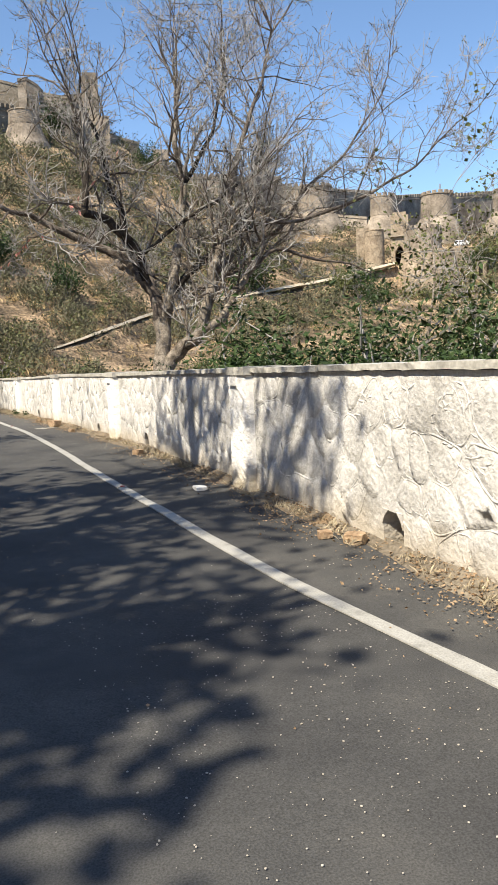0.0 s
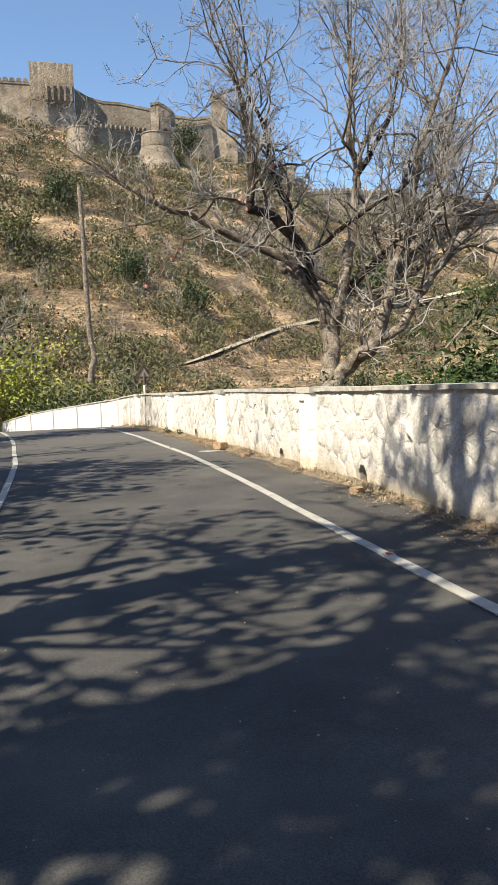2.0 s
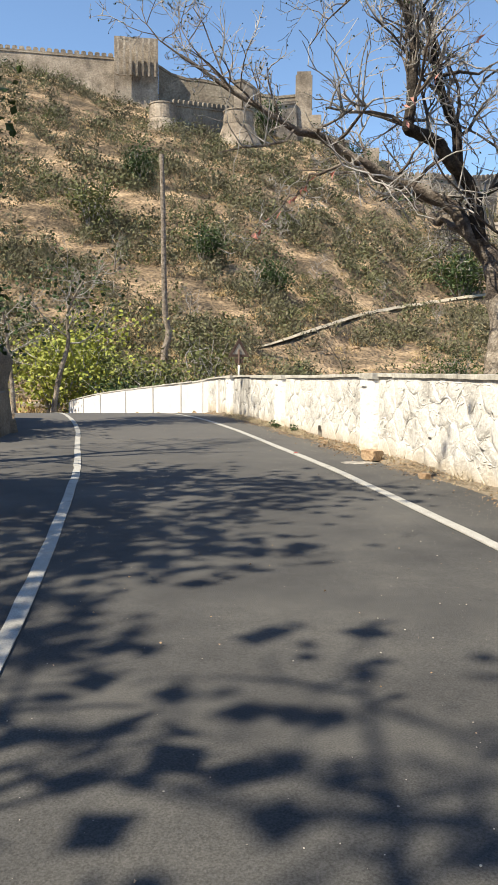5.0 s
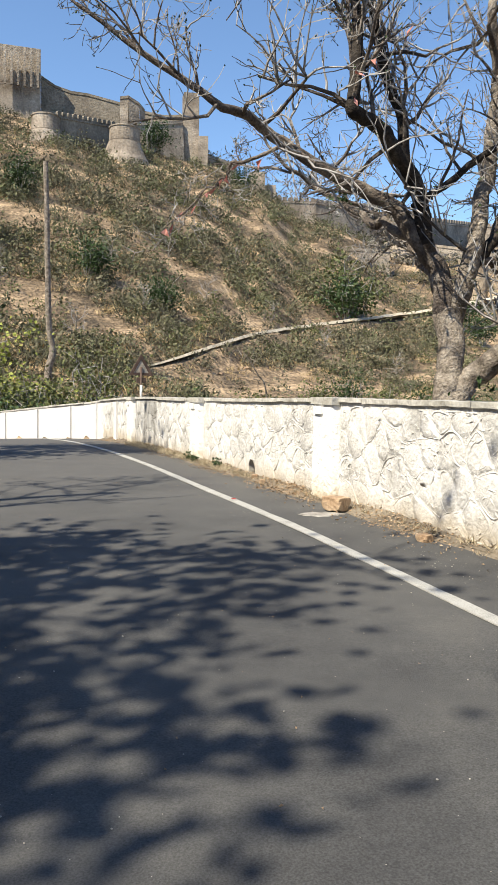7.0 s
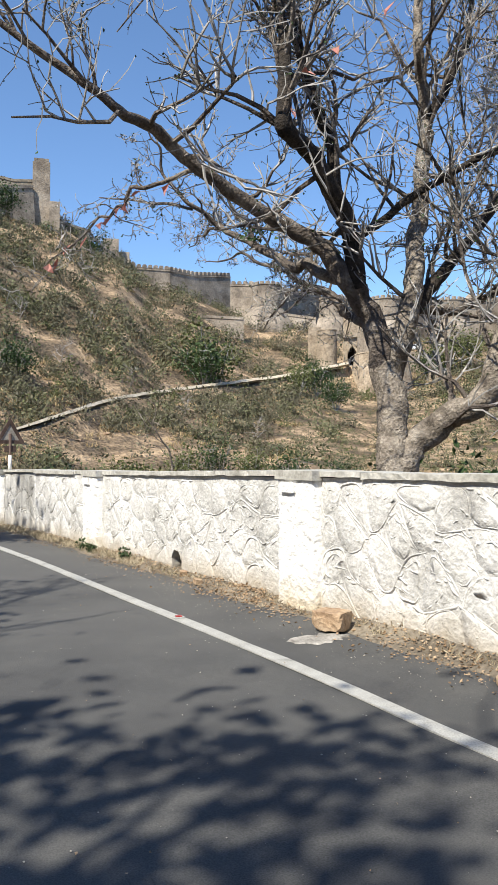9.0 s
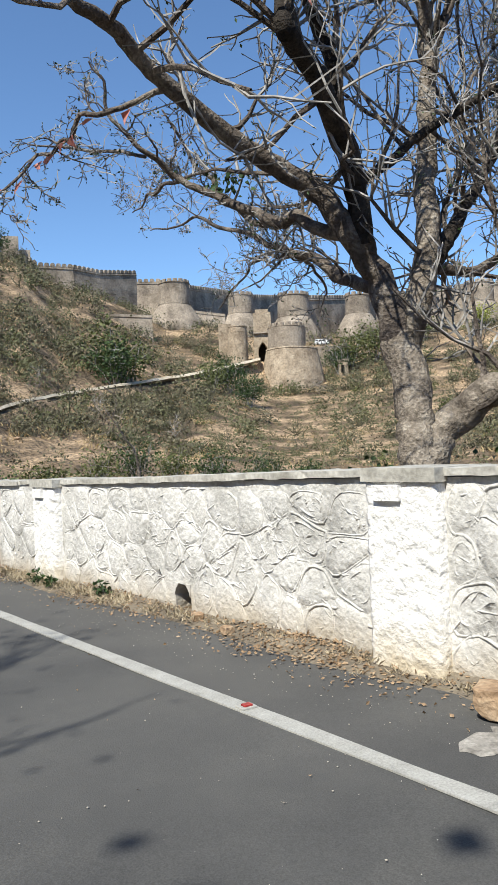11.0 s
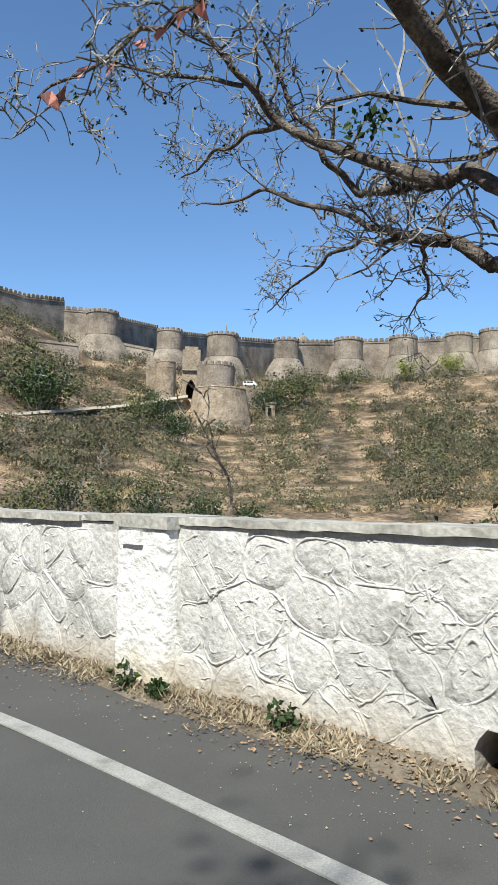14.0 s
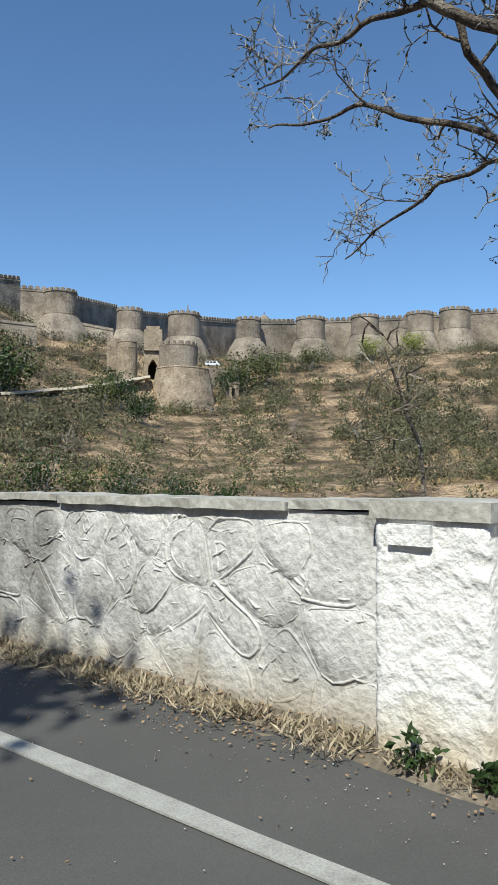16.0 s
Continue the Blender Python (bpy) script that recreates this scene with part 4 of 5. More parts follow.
    bulk("trunk", *tube(p, r, 9, 0.1, rng), BARK, dead, smooth=True)
    bulk("stub", *tube(np.array([(0.15, 0, 7.2), (0.7, -0.2, 7.7), (0.9, -0.2, 8.3)]), [.08, .06, .03], 6), BARK, dead)
    # trees on the shaded verge and slope
    make_tree("verge_tree", on_ground(*place(-9.2, 34), 0.2), 9.5, 3.0, 380, 0.22, LEAF_DARK, 180, "slender leaning tree with a dark green crown at the verge", (1.6, 0), 0.9, 2, 0.14, 0.62)
    make_tree("verge_tree", on_ground(*place(-11.8, 33), 0.2), 8.0, 2.6, 280, 0.22, LEAF_DARK, 181, "slender tree with dark green leaves at the verge", (-0.6, 0), 0.9, 2, 0.12, 0.5)
    for k, (az, d, h, leaf) in enumerate([(24.0, 128, 9.5, LEAF_OLIVE), (23.0, 124, 8.0, LEAF_DARK), (31.5, 140, 6.5, LEAF_DARK), (30.2, 136, 6.0, LEAF_OLIVE), (33.0, 133, 5.5, LEAF_DARK), (40.8, 172, 9.0, LEAF_OLIVE), (42.6, 176, 8.5, LEAF_OLIVE), (39.8, 170, 6.5, LEAF_DARK), (8.2, 178, 8.0, LEAF_DARK), (15.0, 182, 6.5, LEAF_DARK), (46, 190, 6.5, LEAF_OLIVE), (50.5, 196, 6, LEAF_LIME), (53.5, 200, 6.5, LEAF_LIME), (-1.2, 120, 6, LEAF_DARK), (3.5, 92, 5, LEAF_DARK), (9.4, 88, 4.5, LEAF_DARK), (-5, 100, 6, LEAF_OLIVE)]):
        x, y = place(az, d)
        make_bush("slope_tree", on_ground(x, y, 0.3), h * 1.25, h * 1.3, 1500, h * 0.085, leaf, 200 + k, "rounded small tree with dull green leaves on the slope", 9, "tree")
    for k, (az, d, w, h, leaf) in enumerate([(24, 62, 4.5, 3.6, LEAF_DARK), (26.5, 64, 4.0, 3.0, LEAF_OLIVE), (29.5, 63, 4.5, 2.9, LEAF_DARK), (33.5, 62, 3.2, 2.6, LEAF_DARK), (21, 60, 3.8, 2.6, LEAF_OLIVE), (13.5, 48, 3.0, 2.4, LEAF_DARK), (36.5, 60, 2.5, 2.0, LEAF_DARK), (17.5, 55, 3.4, 2.2, LEAF_OLIVE)]):
        x, y = place(az, d)
        make_bush("valley_bush", on_ground(x, y), w * 1.05, h * 1.2, 1100, 0.25, leaf, 240 + k, "low green bush on the valley floor", 9)
    for k, (x, y, h) in enumerate([(9.2, 26.5, 2.9), (10.2, 25.3, 3.1), (11.0, 27.0, 3.0), (8.6, 28.2, 2.4), (9.9, 28.6, 2.8), (6.6, 27.2, 1.7), (11.8, 24.3, 3.4)]):
        make_tree("leafy_sapling", on_ground(x, y, 0.1), h + 0.6, h * 0.3, 150, 0.11, LEAF_DARK, 260 + k, "small sapling with dark leaves just behind the parapet", (0.2, 0.2), 0.9, 1, 0.022, 0.5, (4, 3))
    # leaning dead stick behind the parapet
    rng = np.random.default_rng(9)
    stick = empty("dead_sapling", on_ground(5.15, 27.45), "leaning dead sapling with bare side twigs behind the parapet", "tree")
    b = np.array(stick.location)
    pts = np.array([(5.15, 27.45, b[2] - 0.1), (5.0, 27.4, 1.3), (4.78, 27.36, 1.75), (4.46, 27.33, 2.2)]) - b
    p, r = smooth_path(pts, [.022, .018, .014, .008], 5)
    bulk("stem", *tube(p, r, 6, .1, rng), BARK, stick)
    out, tips = {0: [], 1: [], 2: [], 3: []}, []
    for i in (8, 9, 11, 12, 13):
        branch(rng, p[i], unit(rng.normal(size=3) + [0, 0, .1]), rng.uniform(.35, .7), .008, 1, out, tips, .05, .5, (4,))
    tagged(bulk("twigs", *merge(out[0] + out[1]), BARK, stick), kind="stuff")


def build_shade_trees():
    for x, y, h, crown, n, sz, seed, r, first in [
        (-4.8, 3.8, 12.5, 2.6, 1500, 0.16, 306, 0.36, 0.72),
        (-5.2, 5.7, 15.0, 2.8, 480, 0.17, 305, 0.36, 0.7),
        (-5.8, 0.3, 8.3, 2.1, 3600, 0.24, 300, 0.28, 0.4),
        (-5.7, 2.3, 8.2, 2.0, 2600, 0.22, 308, 0.24, 0.45),
        (-5.6, 6.7, 8.8, 3.4, 800, 0.23, 301, 0.24, 0.5),
        (-7.8, 9.7, 8.0, 2.9, 2000, 0.22, 302, 0.28, 0.4),
        (-7.2, 14.2, 8.0, 3.3, 4600, 0.21, 303, 0.28, 0.4),
        (-6.0, 18.4, 9.5, 2.2, 260, 0.12, 307, 0.16, 0.4),
        (-4.7, 26.5, 11.0, 1.9, 2600, 0.2, 304, 0.22, 0.4),
    ]:
        make_tree("roadside_tree", on_ground(x, y, 0.3), h, crown, n, sz, LEAF_DARK, seed, "spreading roadside tree that shades the asphalt", (1.2 if y < 20 else 0, 0.3), 0.95, 2, r, first, (3, 4) if r > 0.3 else (5, 5))


def scatter(templates, xs, ys, zs, scale, rng, tilt=0.0):
    """Merged copies of (verts, tris) templates."""
    pick = rng.integers(0, len(templates), len(xs))
    out = []
    for k, (v, t) in enumerate(templates):
        sel = np.where(pick == k)[0]
        if not len(sel):
            continue
        a = rng.uniform(0, 2 * np.pi, len(sel))
        c, s = np.cos(a), np.sin(a)
        sc = scale[sel][:, None]
        x = (v[None, :, 0] * c[:, None] - v[None, :, 1] * s[:, None]) * sc + xs[sel][:, None]
        y = (v[None, :, 0] * s[:, None] + v[None, :, 1] * c[:, None]) * sc + ys[sel][:, None]
        z = v[None, :, 2] * sc + zs[sel][:, None]
        out.append((np.stack([x, y, z], -1).reshape(-1, 3), (t[None] + (np.arange(len(sel)) * len(v))[:, None, None]).reshape(-1, 3)))
    return merge(out)


def scrub_template(rng, n, size, wide=0.55, high=0.8):
    at = rng.normal(size=(n, 3)) * [wide * 0.45, wide * 0.45, high * 0.28] + [0, 0, high * 0.42]
    at[:, 2] = np.abs(at[:, 2]) - 0.03
    return leaves(rng, at, size, 1.1, 0.0, 0.30)


def twig_template(rng, n):
    out = []
    for k in range(n):
        d = unit(rng.normal(size=3) * [0.7, 0.7, 0.4] + [0, 0, 0.8])
        b = rng.normal(size=3) * [.1, .1, 0]
        pts = np.array([b, b + d * 0.45, b + d * 0.9 + rng.normal(size=3) * 0.12])
        out.append(tube(pts, [.022, .014, .005], 3))
        e = unit(rng.normal(size=3) + d)
        out.append(tube(np.array([pts[1], pts[1] + e * 0.4]), [.012, .004], 3))
    return merge(out)


def build_scrub():
    rng = np.random.default_rng(33)

    def spots(n, d0, d1, a0=-17, a1=65):
        az = rng.uniform(a0, a1, n)
        d = np.exp(rng.uniform(np.log(d0), np.log(d1), n))
        x, y = place(az, d)
        keep = np.ones(n, bool)
        inside = (az > 8) & (az < 35)
        off = d - path_d(np.clip(az, 8, 34))
        keep &= ~(inside & (off > -4) & (off < 2.4))
        keep &= ~(inside & (off > -11) & (off < 0) & (rng.random(n) < 0.7))
        keep &= ~((az < 3) & (d < 44))
        bare = (az > 30) & (az < 47) & (d > 78) & (d < 150)
        keep &= ~(bare & (rng.random(n) < 0.86))
        keep &= ~((az > 13) & (d < 78) & (rng.random(n) < 0.88))
        keep &= ~((az > 17) & (d < 104) & (rng.random(n) < 0.35))
        keep &= rng.random(n) < np.clip(0.62 + 1.5 * rough_noise(x, y, 0.11), 0.06, 1)
        return x[keep], y[keep]

    size_by = lambda x, y: np.clip(polar(x, y)[1] / 120, 0.4, 1.1)  # noqa: E731
    dry = [scrub_template(rng, 62, 0.15) for _ in range(5)] + [twig_template(rng, 9) for _ in range(3)]
    x, y = spots(11500, 50, 240)
    tagged(bulk("dry_scrub", *scatter(dry, x, y, ground_z(x, y), rng.uniform(1.6, 5.2, len(x)) * size_by(x, y), rng), DRY_TWIG), "grey-brown leafless thorn scrub over the hillside", "scrub", kind="stuff")
    olive = [scrub_template(rng, 80, 0.14) for _ in range(5)]
    x, y = spots(4300, 52, 240)
    tagged(bulk("olive_scrub", *scatter(olive, x, y, ground_z(x, y), rng.uniform(1.8, 5.8, len(x)) * size_by(x, y), rng), LEAF_GREY), "dull grey-olive shrubs over the hillside", "scrub", kind="stuff")
    x, y = spots(1100, 50, 220)
    tagged(bulk("green_scrub", *scatter(olive, x, y, ground_z(x, y), rng.uniform(1.6, 4.8, len(x)) * size_by(x, y), rng), LEAF_OLIVE), "olive green shrubs over the hillside", "scrub", kind="stuff")
    az, d = rng.uniform(29, 48, 1500), rng.uniform(76, 152, 1500)
    x, y = place(az, d)
    tufts = [scrub_template(rng, 40, 0.2, 0.7, 0.5) for _ in range(4)]
    tagged(bulk("slope_tufts", *scatter(tufts, x, y, ground_z(x, y), 0.4 + 1.3 * rng.random(len(x)) ** 2, rng), LEAF_GREY), "small dry shrubs dotted over the bare earth slope", "scrub", kind="stuff")
    low = [scrub_template(rng, 34, 0.16, 0.9, 0.34) for _ in range(6)]
    x, y = spots(9000, 50, 215)
    tagged(bulk("low_scrub", *scatter(low, x, y, ground_z(x, y), rng.uniform(1.2, 2.9, len(x)) * size_by(x, y), rng), DRY_BROWN), "low brown withered scrub over the hillside", "scrub", kind="stuff")
    grass = []
    for _ in range(4):
        at = rng.normal(size=(16, 3)) * [.3, .3, 0]
        v, t = leaves(rng, at, 0.42, 0.2, -1.6, 0.06)
        grass.append((v, t))
    x, y = spots(10500, 36, 200)
    tagged(bulk("dry_grass", *scatter(grass, x, y, ground_z(x, y), rng.uniform(0.8, 2.4, len(x)), rng), STRAW), "dry straw-coloured grass tufts over the hillside", "grass", kind="stuff")
    # boulders over the slope
    stones = []
    for _ in range(5):
        bm = bmesh.new()
        bmesh.ops.create_icosphere(bm, subdivisions=1, radius=0.5)
        v = np.array([p.co[:] for p in bm.verts]) * [1.2, 0.9, 0.7] + rng.normal(size=(len(bm.verts), 3)) * 0.09
        t = np.array([[q.index for q in f.verts] for f in bm.faces])
        bm.free()
        stones.append((v, t))
    x, y = spots(3600, 48, 190)
    tagged(bulk("hillside_stones", *scatter(stones, x, y, ground_z(x, y), 0.25 + 1.1 * rng.random(len(x)) ** 3, rng), ROCK), "pale broken stones lying over the hillside", "stones", kind="stuff")


# ---- fort ----
def fort_wall(fort, rows, thick=3.0, merlons=True, material=FORT, foot=6.0):
    """Straight lengths of battlemented wall between (azimuth, distance, top elevation) corners."""
    out = []
    for (a0, d0, e0), (a1, d1, e1) in zip(rows, rows[1:]):
        p, q = np.array([*place(a0, d0), raised(0, d0, e0 + 0.15)]), np.array([*place(a1, d1), raised(0, d1, e1 + 0.15)])
        n = max(2, int(np.linalg.norm((q - p)[:2]) / 2.3))
        flat = unit((q - p)[:2])
        side = np.array([-flat[1], flat[0]])
        if side @ (EYE[:2] - p[:2]) < 0:
            side = -side
        us = np.linspace(0, 1, n + 1)
        mid = p + (q - p) * us[:, None]
        low = np.minimum(ground_z(mid[:, 0], mid[:, 1]), mid[:, 2] - 2) - foot
        drop = 1.3 if merlons else 0.0
        top = mid[:, 2] - drop
        out_low = mid[:, :2] + side * (0.10 * (top - low))[:, None]
        band = 0.25
        rows_v = [np.c_[out_low, low], np.c_[mid[:, :2], top - 1.1], np.c_[mid[:, :2] + side * band, top - 1.0], np.c_[mid[:, :2] + side * band, top - 0.7], np.c_[mid[:, :2], top - 0.6], np.c_[mid[:, :2], top], np.c_[mid[:, :2] - side * thick, top], np.c_[mid[:, :2] - side * thick, low]]
        m = len(rows_v)
        i, j = np.meshgrid(np.arange(n), np.arange(m - 1), indexing="ij")
        w = (i * m + j).ravel()
        out.append((np.stack(rows_v, 1).reshape(-1, 3), np.concatenate([np.stack([w, w + m, w + m + 1], -1), np.stack([w, w + m + 1, w + 1], -1)])))
        if merlons:
            for k in range(n):
                a, b = p + (q - p) * (us[k] + 0.14 / n), p + (q - p) * (us[k + 1] - 0.14 / n)
                c = (a + b) / 2
                vs = []
                for off in (0.0, 0.8):
                    o = np.array([*(-side * off), 0])
                    vs += [a + o - [0, 0, 1.7], a + o - [0, 0, 0.5], c + (a - c) * 0.55 + o - [0, 0, 0.12], c + (b - c) * 0.55 + o - [0, 0, 0.12], b + o - [0, 0, 0.5], b + o - [0, 0, 1.7]]
                t = [(0, 5, 1), (5, 4, 1), (1, 4, 2), (4, 3, 2), (6, 7, 11), (11, 7, 10), (7, 8, 10), (10, 8, 9)]
                t += [(e, e + 1, e + 7) for e in range(5)] + [(e, e + 7, e + 6) for e in range(5)]
                out.append((np.array(vs), np.array(t)))
    return bulk("wall", *merge(out), material, fort)


def fort_bastion(fort, az0, az1, d, top, low, flare=1.35, merlons=True, material=FORT, belt=0.55):
    """A round bastion with a spreading foot, a belt and rounded merlons."""
    tower = empty("bastion")
    tower.parent = fort
    az = (az0 + az1) / 2
    r = float(warp(d)) * math.tan(radians(az1 - az0) / 2)
    x, y = place(az, d + r * 0.4)
    zt, zl = raised(0, d, top + 0.12), raised(0, d, low) - 3
    h = zt - zl
    rng = np.random.default_rng(int(az * 10) + 500)
    prof = [(r * flare * 1.08, zl), (r * flare, zl + h * 0.2), (r * (1 + (flare - 1) * 0.45), zl + h * 0.42), (r * 1.04, zl + h * belt), (r * 1.06, zl + h * (belt + 0.015)), (r, zl + h * (belt + 0.02)), (r * 0.97, zt - 1.2), (r * 1.02, zt - 1.1), (r * 1.02, zt - 0.75), (r * 0.97, zt - 0.7), (r * 0.7, zt - 0.8), (0.05, zt - 0.8)]
    n = 28
    v = np.array([(x + rr * math.cos(2 * math.pi * k / n) * (1 + rng.normal() * 0.004), y + rr * math.sin(2 * math.pi * k / n), z) for rr, z in prof for k in range(n)])
    i, j = np.meshgrid(np.arange(len(prof) - 1), np.arange(n), indexing="ij")
    p, q = (i * n + j).ravel(), (i * n + (j + 1) % n).ravel()
    bulk("drum", v, np.concatenate([np.stack([p, q, q + n], -1), np.stack([p, q + n, p + n], -1)]), material, tower)
    if merlons:
        m = max(10, int(2 * math.pi * r / 2.4))
        shared = None
        for k in range(m):
            a = 2 * math.pi * k / m
            if shared is None:
                one = part("merlon", box_bm((0.7, 1.7, 1.3), (0, 0, 0), 0.18), material, tower)
                shared = one.data
            else:
                one = new("merlon", shared)
                one.parent = tower
            one.location, one.rotation_euler = (x + r * 0.92 * math.cos(a), y + r * 0.92 * math.sin(a), zt - 0.35), (0, 0, a)


def face_box(name, fort, az0, az1, d, top, low, deep, material, sink=0.0, bevel=0.12):
    """A block that faces the road, given by how it shows."""
    az = (az0 + az1) / 2
    x, y = place(az, d + deep / 2)
    zt, zl = raised(0, d, top), raised(0, d, low) - sink
    w = 2 * float(warp(d)) * math.tan(radians(az1 - az0) / 2)
    return part(name, box_bm((w, deep, zt - zl), (x, y, (zt + zl) / 2), bevel, -radians(az)), material, fort)


def build_fort():
    fort = empty("hilltop_fort", (0, 0, 0), "long battlemented stone fort wall with round bastions on the ridge", "fort")
    fort_wall(fort, [(17.2, 196, 14.5), (17.9, 197, 14.0), (20.4, 200, 13.9), (22.3, 206, 13.55), (25.0, 216, 13.5)])
    fort_wall(fort, [(25.0, 205, 12.9), (26.8, 204, 12.9)])
    fort_wall(fort, [(28.3, 197, 12.5), (31.9, 224, 11.95)])
    fort_wall(fort, [(33.2, 199, 11.6), (35.8, 220, 11.45)])
    fort_wall(fort, [(37.4, 198, 11.35), (41.0, 222, 11.15)])
    fort_wall(fort, [(41.8, 203, 11.2), (45, 212, 11.2), (52.5, 218, 11.35), (58, 220, 11.55), (66, 225, 11.6), (76, 230, 11.4)])
    fort_wall(fort, [(27.9, 198, 10.7), (31.5, 198, 10.2)], merlons=False)
    fort_wall(fort, [(20, 176, 10.5), (26, 178, 10.25)], merlons=False, foot=2)
    fort_bastion(fort, 26.52, 28.93, 196, 12.8, 9.5, 1.8)
    fort_bastion(fort, 31.70, 33.65, 198, 11.75, 9.0, 1.75)
    fort_bastion(fort, 35.42, 37.88, 196, 11.6, 8.3, 1.7)
    fort_bastion(fort, 40.50, 42.40, 200, 11.3, 8.6, 1.75)
    fort_bastion(fort, 44.98, 47.22, 204, 11.35, 8.4, 1.5)
    fort_bastion(fort, 49.09, 51.21, 208, 11.45, 8.8, 1.5)
    fort_bastion(fort, 53.09, 55.11, 208, 11.55, 9.0, 1.5)
    fort_bastion(fort, 55.48, 57.72, 210, 11.75, 9.0, 1.5)
    fort_bastion(fort, 60.68, 62.92, 214, 11.8, 9.0, 1.5)
    # domed pavilion behind the wall
    x, y = place(42.8, 236)
    z = raised(0, 236, 11.2)
    dome = empty("pavilion")
    dome.parent = fort
    prof = [(2.6, -5), (2.6, 0), (3.3, 0.1), (3.3, 0.4), (2.6, 0.5), (2.4, 1.2), (1.8, 2.0), (0.9, 2.6), (0.25, 2.8), (0.2, 3.4), (0.35, 3.6), (0.02, 4.4)]
    n = 16
    v = np.array([(x + r * math.cos(2 * math.pi * k / n), y + r * math.sin(2 * math.pi * k / n), z + h) for r, h in prof for k in range(n)])
    i, j = np.meshgrid(np.arange(len(prof) - 1), np.arange(n), indexing="ij")
    p, q = (i * n + j).ravel(), (i * n + (j + 1) % n).ravel()
    bulk("dome", v, np.concatenate([np.stack([p, q, q + n], -1), np.stack([p, q + n, p + n], -1)]), FORT, dome, smooth=True)
    x, y = place(36.9, 196)
    part("finial", box_bm((0.35, 0.35, 3.4), (x, y, raised(0, 196, 11.9)), 0.1), FORT, fort)

    gate = empty("fort_gate", (0, 0, 0), "pale stone fort gatehouse with a dark pointed archway and round towers", "gate")
    fort_bastion(gate, 31.6, 33.05, 168, 9.5, 6.9, 1.05, False, FORT_PALE, 0.8)
    # gatehouse front with a through arch
    d, az = 170.0, 34.2
    c = np.array(place(az, d))
    ux = np.array([math.cos(radians(az)), -math.sin(radians(az))])
    dv = np.array([math.sin(radians(az)), math.cos(radians(az))])
    zf, zt = raised(0, d, 6.9), raised(0, d, 10.35)
    half, aw, ah, peak = 2.9, 1.5, 3.4, 5.6
    arch = [(-aw, 0), (-aw, ah), (-aw * .75, ah + .7), (-aw * .35, peak - .35), (0, peak), (aw * .35, peak - .35), (aw * .75, ah + .7), (aw, ah), (aw, 0)]
    outer = [(-half, 0), (-half, zt - zf), (half, zt - zf), (half, 0)]
    loop = [outer[0], outer[1], outer[2], outer[3]] + arch[::-1]
    bm = bmesh.new()
    at = lambda u, w, h: Vector((*(c + ux * u + dv * w), zf + h))  # noqa: E731
    f = bm.faces.new([bm.verts.new(at(u, 0, h)) for u, h in loop])
    got = bmesh.ops.extrude_face_region(bm, geom=[f])
    bmesh.ops.translate(bm, vec=Vector((*(dv * 5), 0)), verts=[g for g in got["geom"] if isinstance(g, bmesh.types.BMVert)])
    bmesh.ops.recalc_face_normals(bm, faces=bm.faces[:])
    part("gatehouse", bm, FORT_PALE, gate)
    # black panel across the passage paints the archway's inner shade
    part("arch_shade", box_bm((2 * aw, 0.3, peak), (*(c + dv * 4.6), zf + peak / 2), 0, -radians(az)), DARK, gate, "black panel standing in for the shade inside the archway")
    part("ledge", box_bm((2 * half + 0.2, 1.0, 0.35), (*(c - dv * 0.4), zf + 8.6), 0.08, -radians(az)), FORT, gate)
    part("roof_step", box_bm((2 * half - 1.4, 4, 1.2), (*(c + dv * 2.4), zt + 0.5), 0.1, -radians(az)), FORT_PALE, gate)
    face_box("curtain_wall", gate, 30.9, 31.9, 172, 9.65, 6.5, 3.0, FORT_PALE, 2)
    fort_bastion(gate, 34.6, 37.4, 162, 9.35, 7.4, 1.02, True, FORT, 0.9)
    # battered lower work under the right tower
    x, y = place(36.4, 165)
    r0, r1 = 9.4, 7.4
    zt, zl = raised(0, 162, 7.7), raised(0, 162, 5.2)
    n = 24
    v = np.array([(x + (rr + (0.5 if k % 5 == 0 else 0)) * 1.12 * math.cos(2 * math.pi * k / n), y + rr * math.sin(2 * math.pi * k / n), z) for rr, z in ((r0, zl - 3), (r0, zl), (r1, zt - .5), (r1 + .15, zt - .4), (r1, zt), (0.1, zt)) for k in range(n)])
    i, j = np.meshgrid(np.arange(5), np.arange(n), indexing="ij")
    p, q = (i * n + j).ravel(), (i * n + (j + 1) % n).ravel()
    bulk("battered_base", v, np.concatenate([np.stack([p, q, q + n], -1), np.stack([p, q + n, p + n], -1)]), FORT_PALE, gate)

    kiosk = empty("stone_kiosk", (0, 0, 0), "small pale stone guard hut below the gate", "hut")
    face_box("walls", kiosk, 39.8, 40.5, 168, 6.5, 5.5, 2.2, FORT_PALE, 1.0, 0.05)
    face_box("roof", kiosk, 39.72, 40.58, 167.8, 6.68, 6.48, 2.6, FORT, 0, 0.05)
    # no opening is cut: a black box gives the door's inner shade
    face_box("doorway_shade", kiosk, 39.98, 40.2, 167.9, 6.2, 5.6, 0.3, DARK, 0, 0)

    upper = empty("upper_fort", (0, 0, 0), "ruined upper fort walls and towers on the hilltop", "fort")
    fort_wall(upper, [(-22, 195, 20.5), (-9.7, 190, 21.4), (-3.0, 188, 21.5)])
    face_box("palace_block", upper, -3.0, 0.2, 184, 22.9, 18.8, 8, FORT, 4)
    for a in np.arange(-2.8, 0.2, 0.45):
        face_box("pilaster", upper, a, a + 0.16, 183.4, 22.7, 20.4, 0.8, FORT, 0, 0.05)
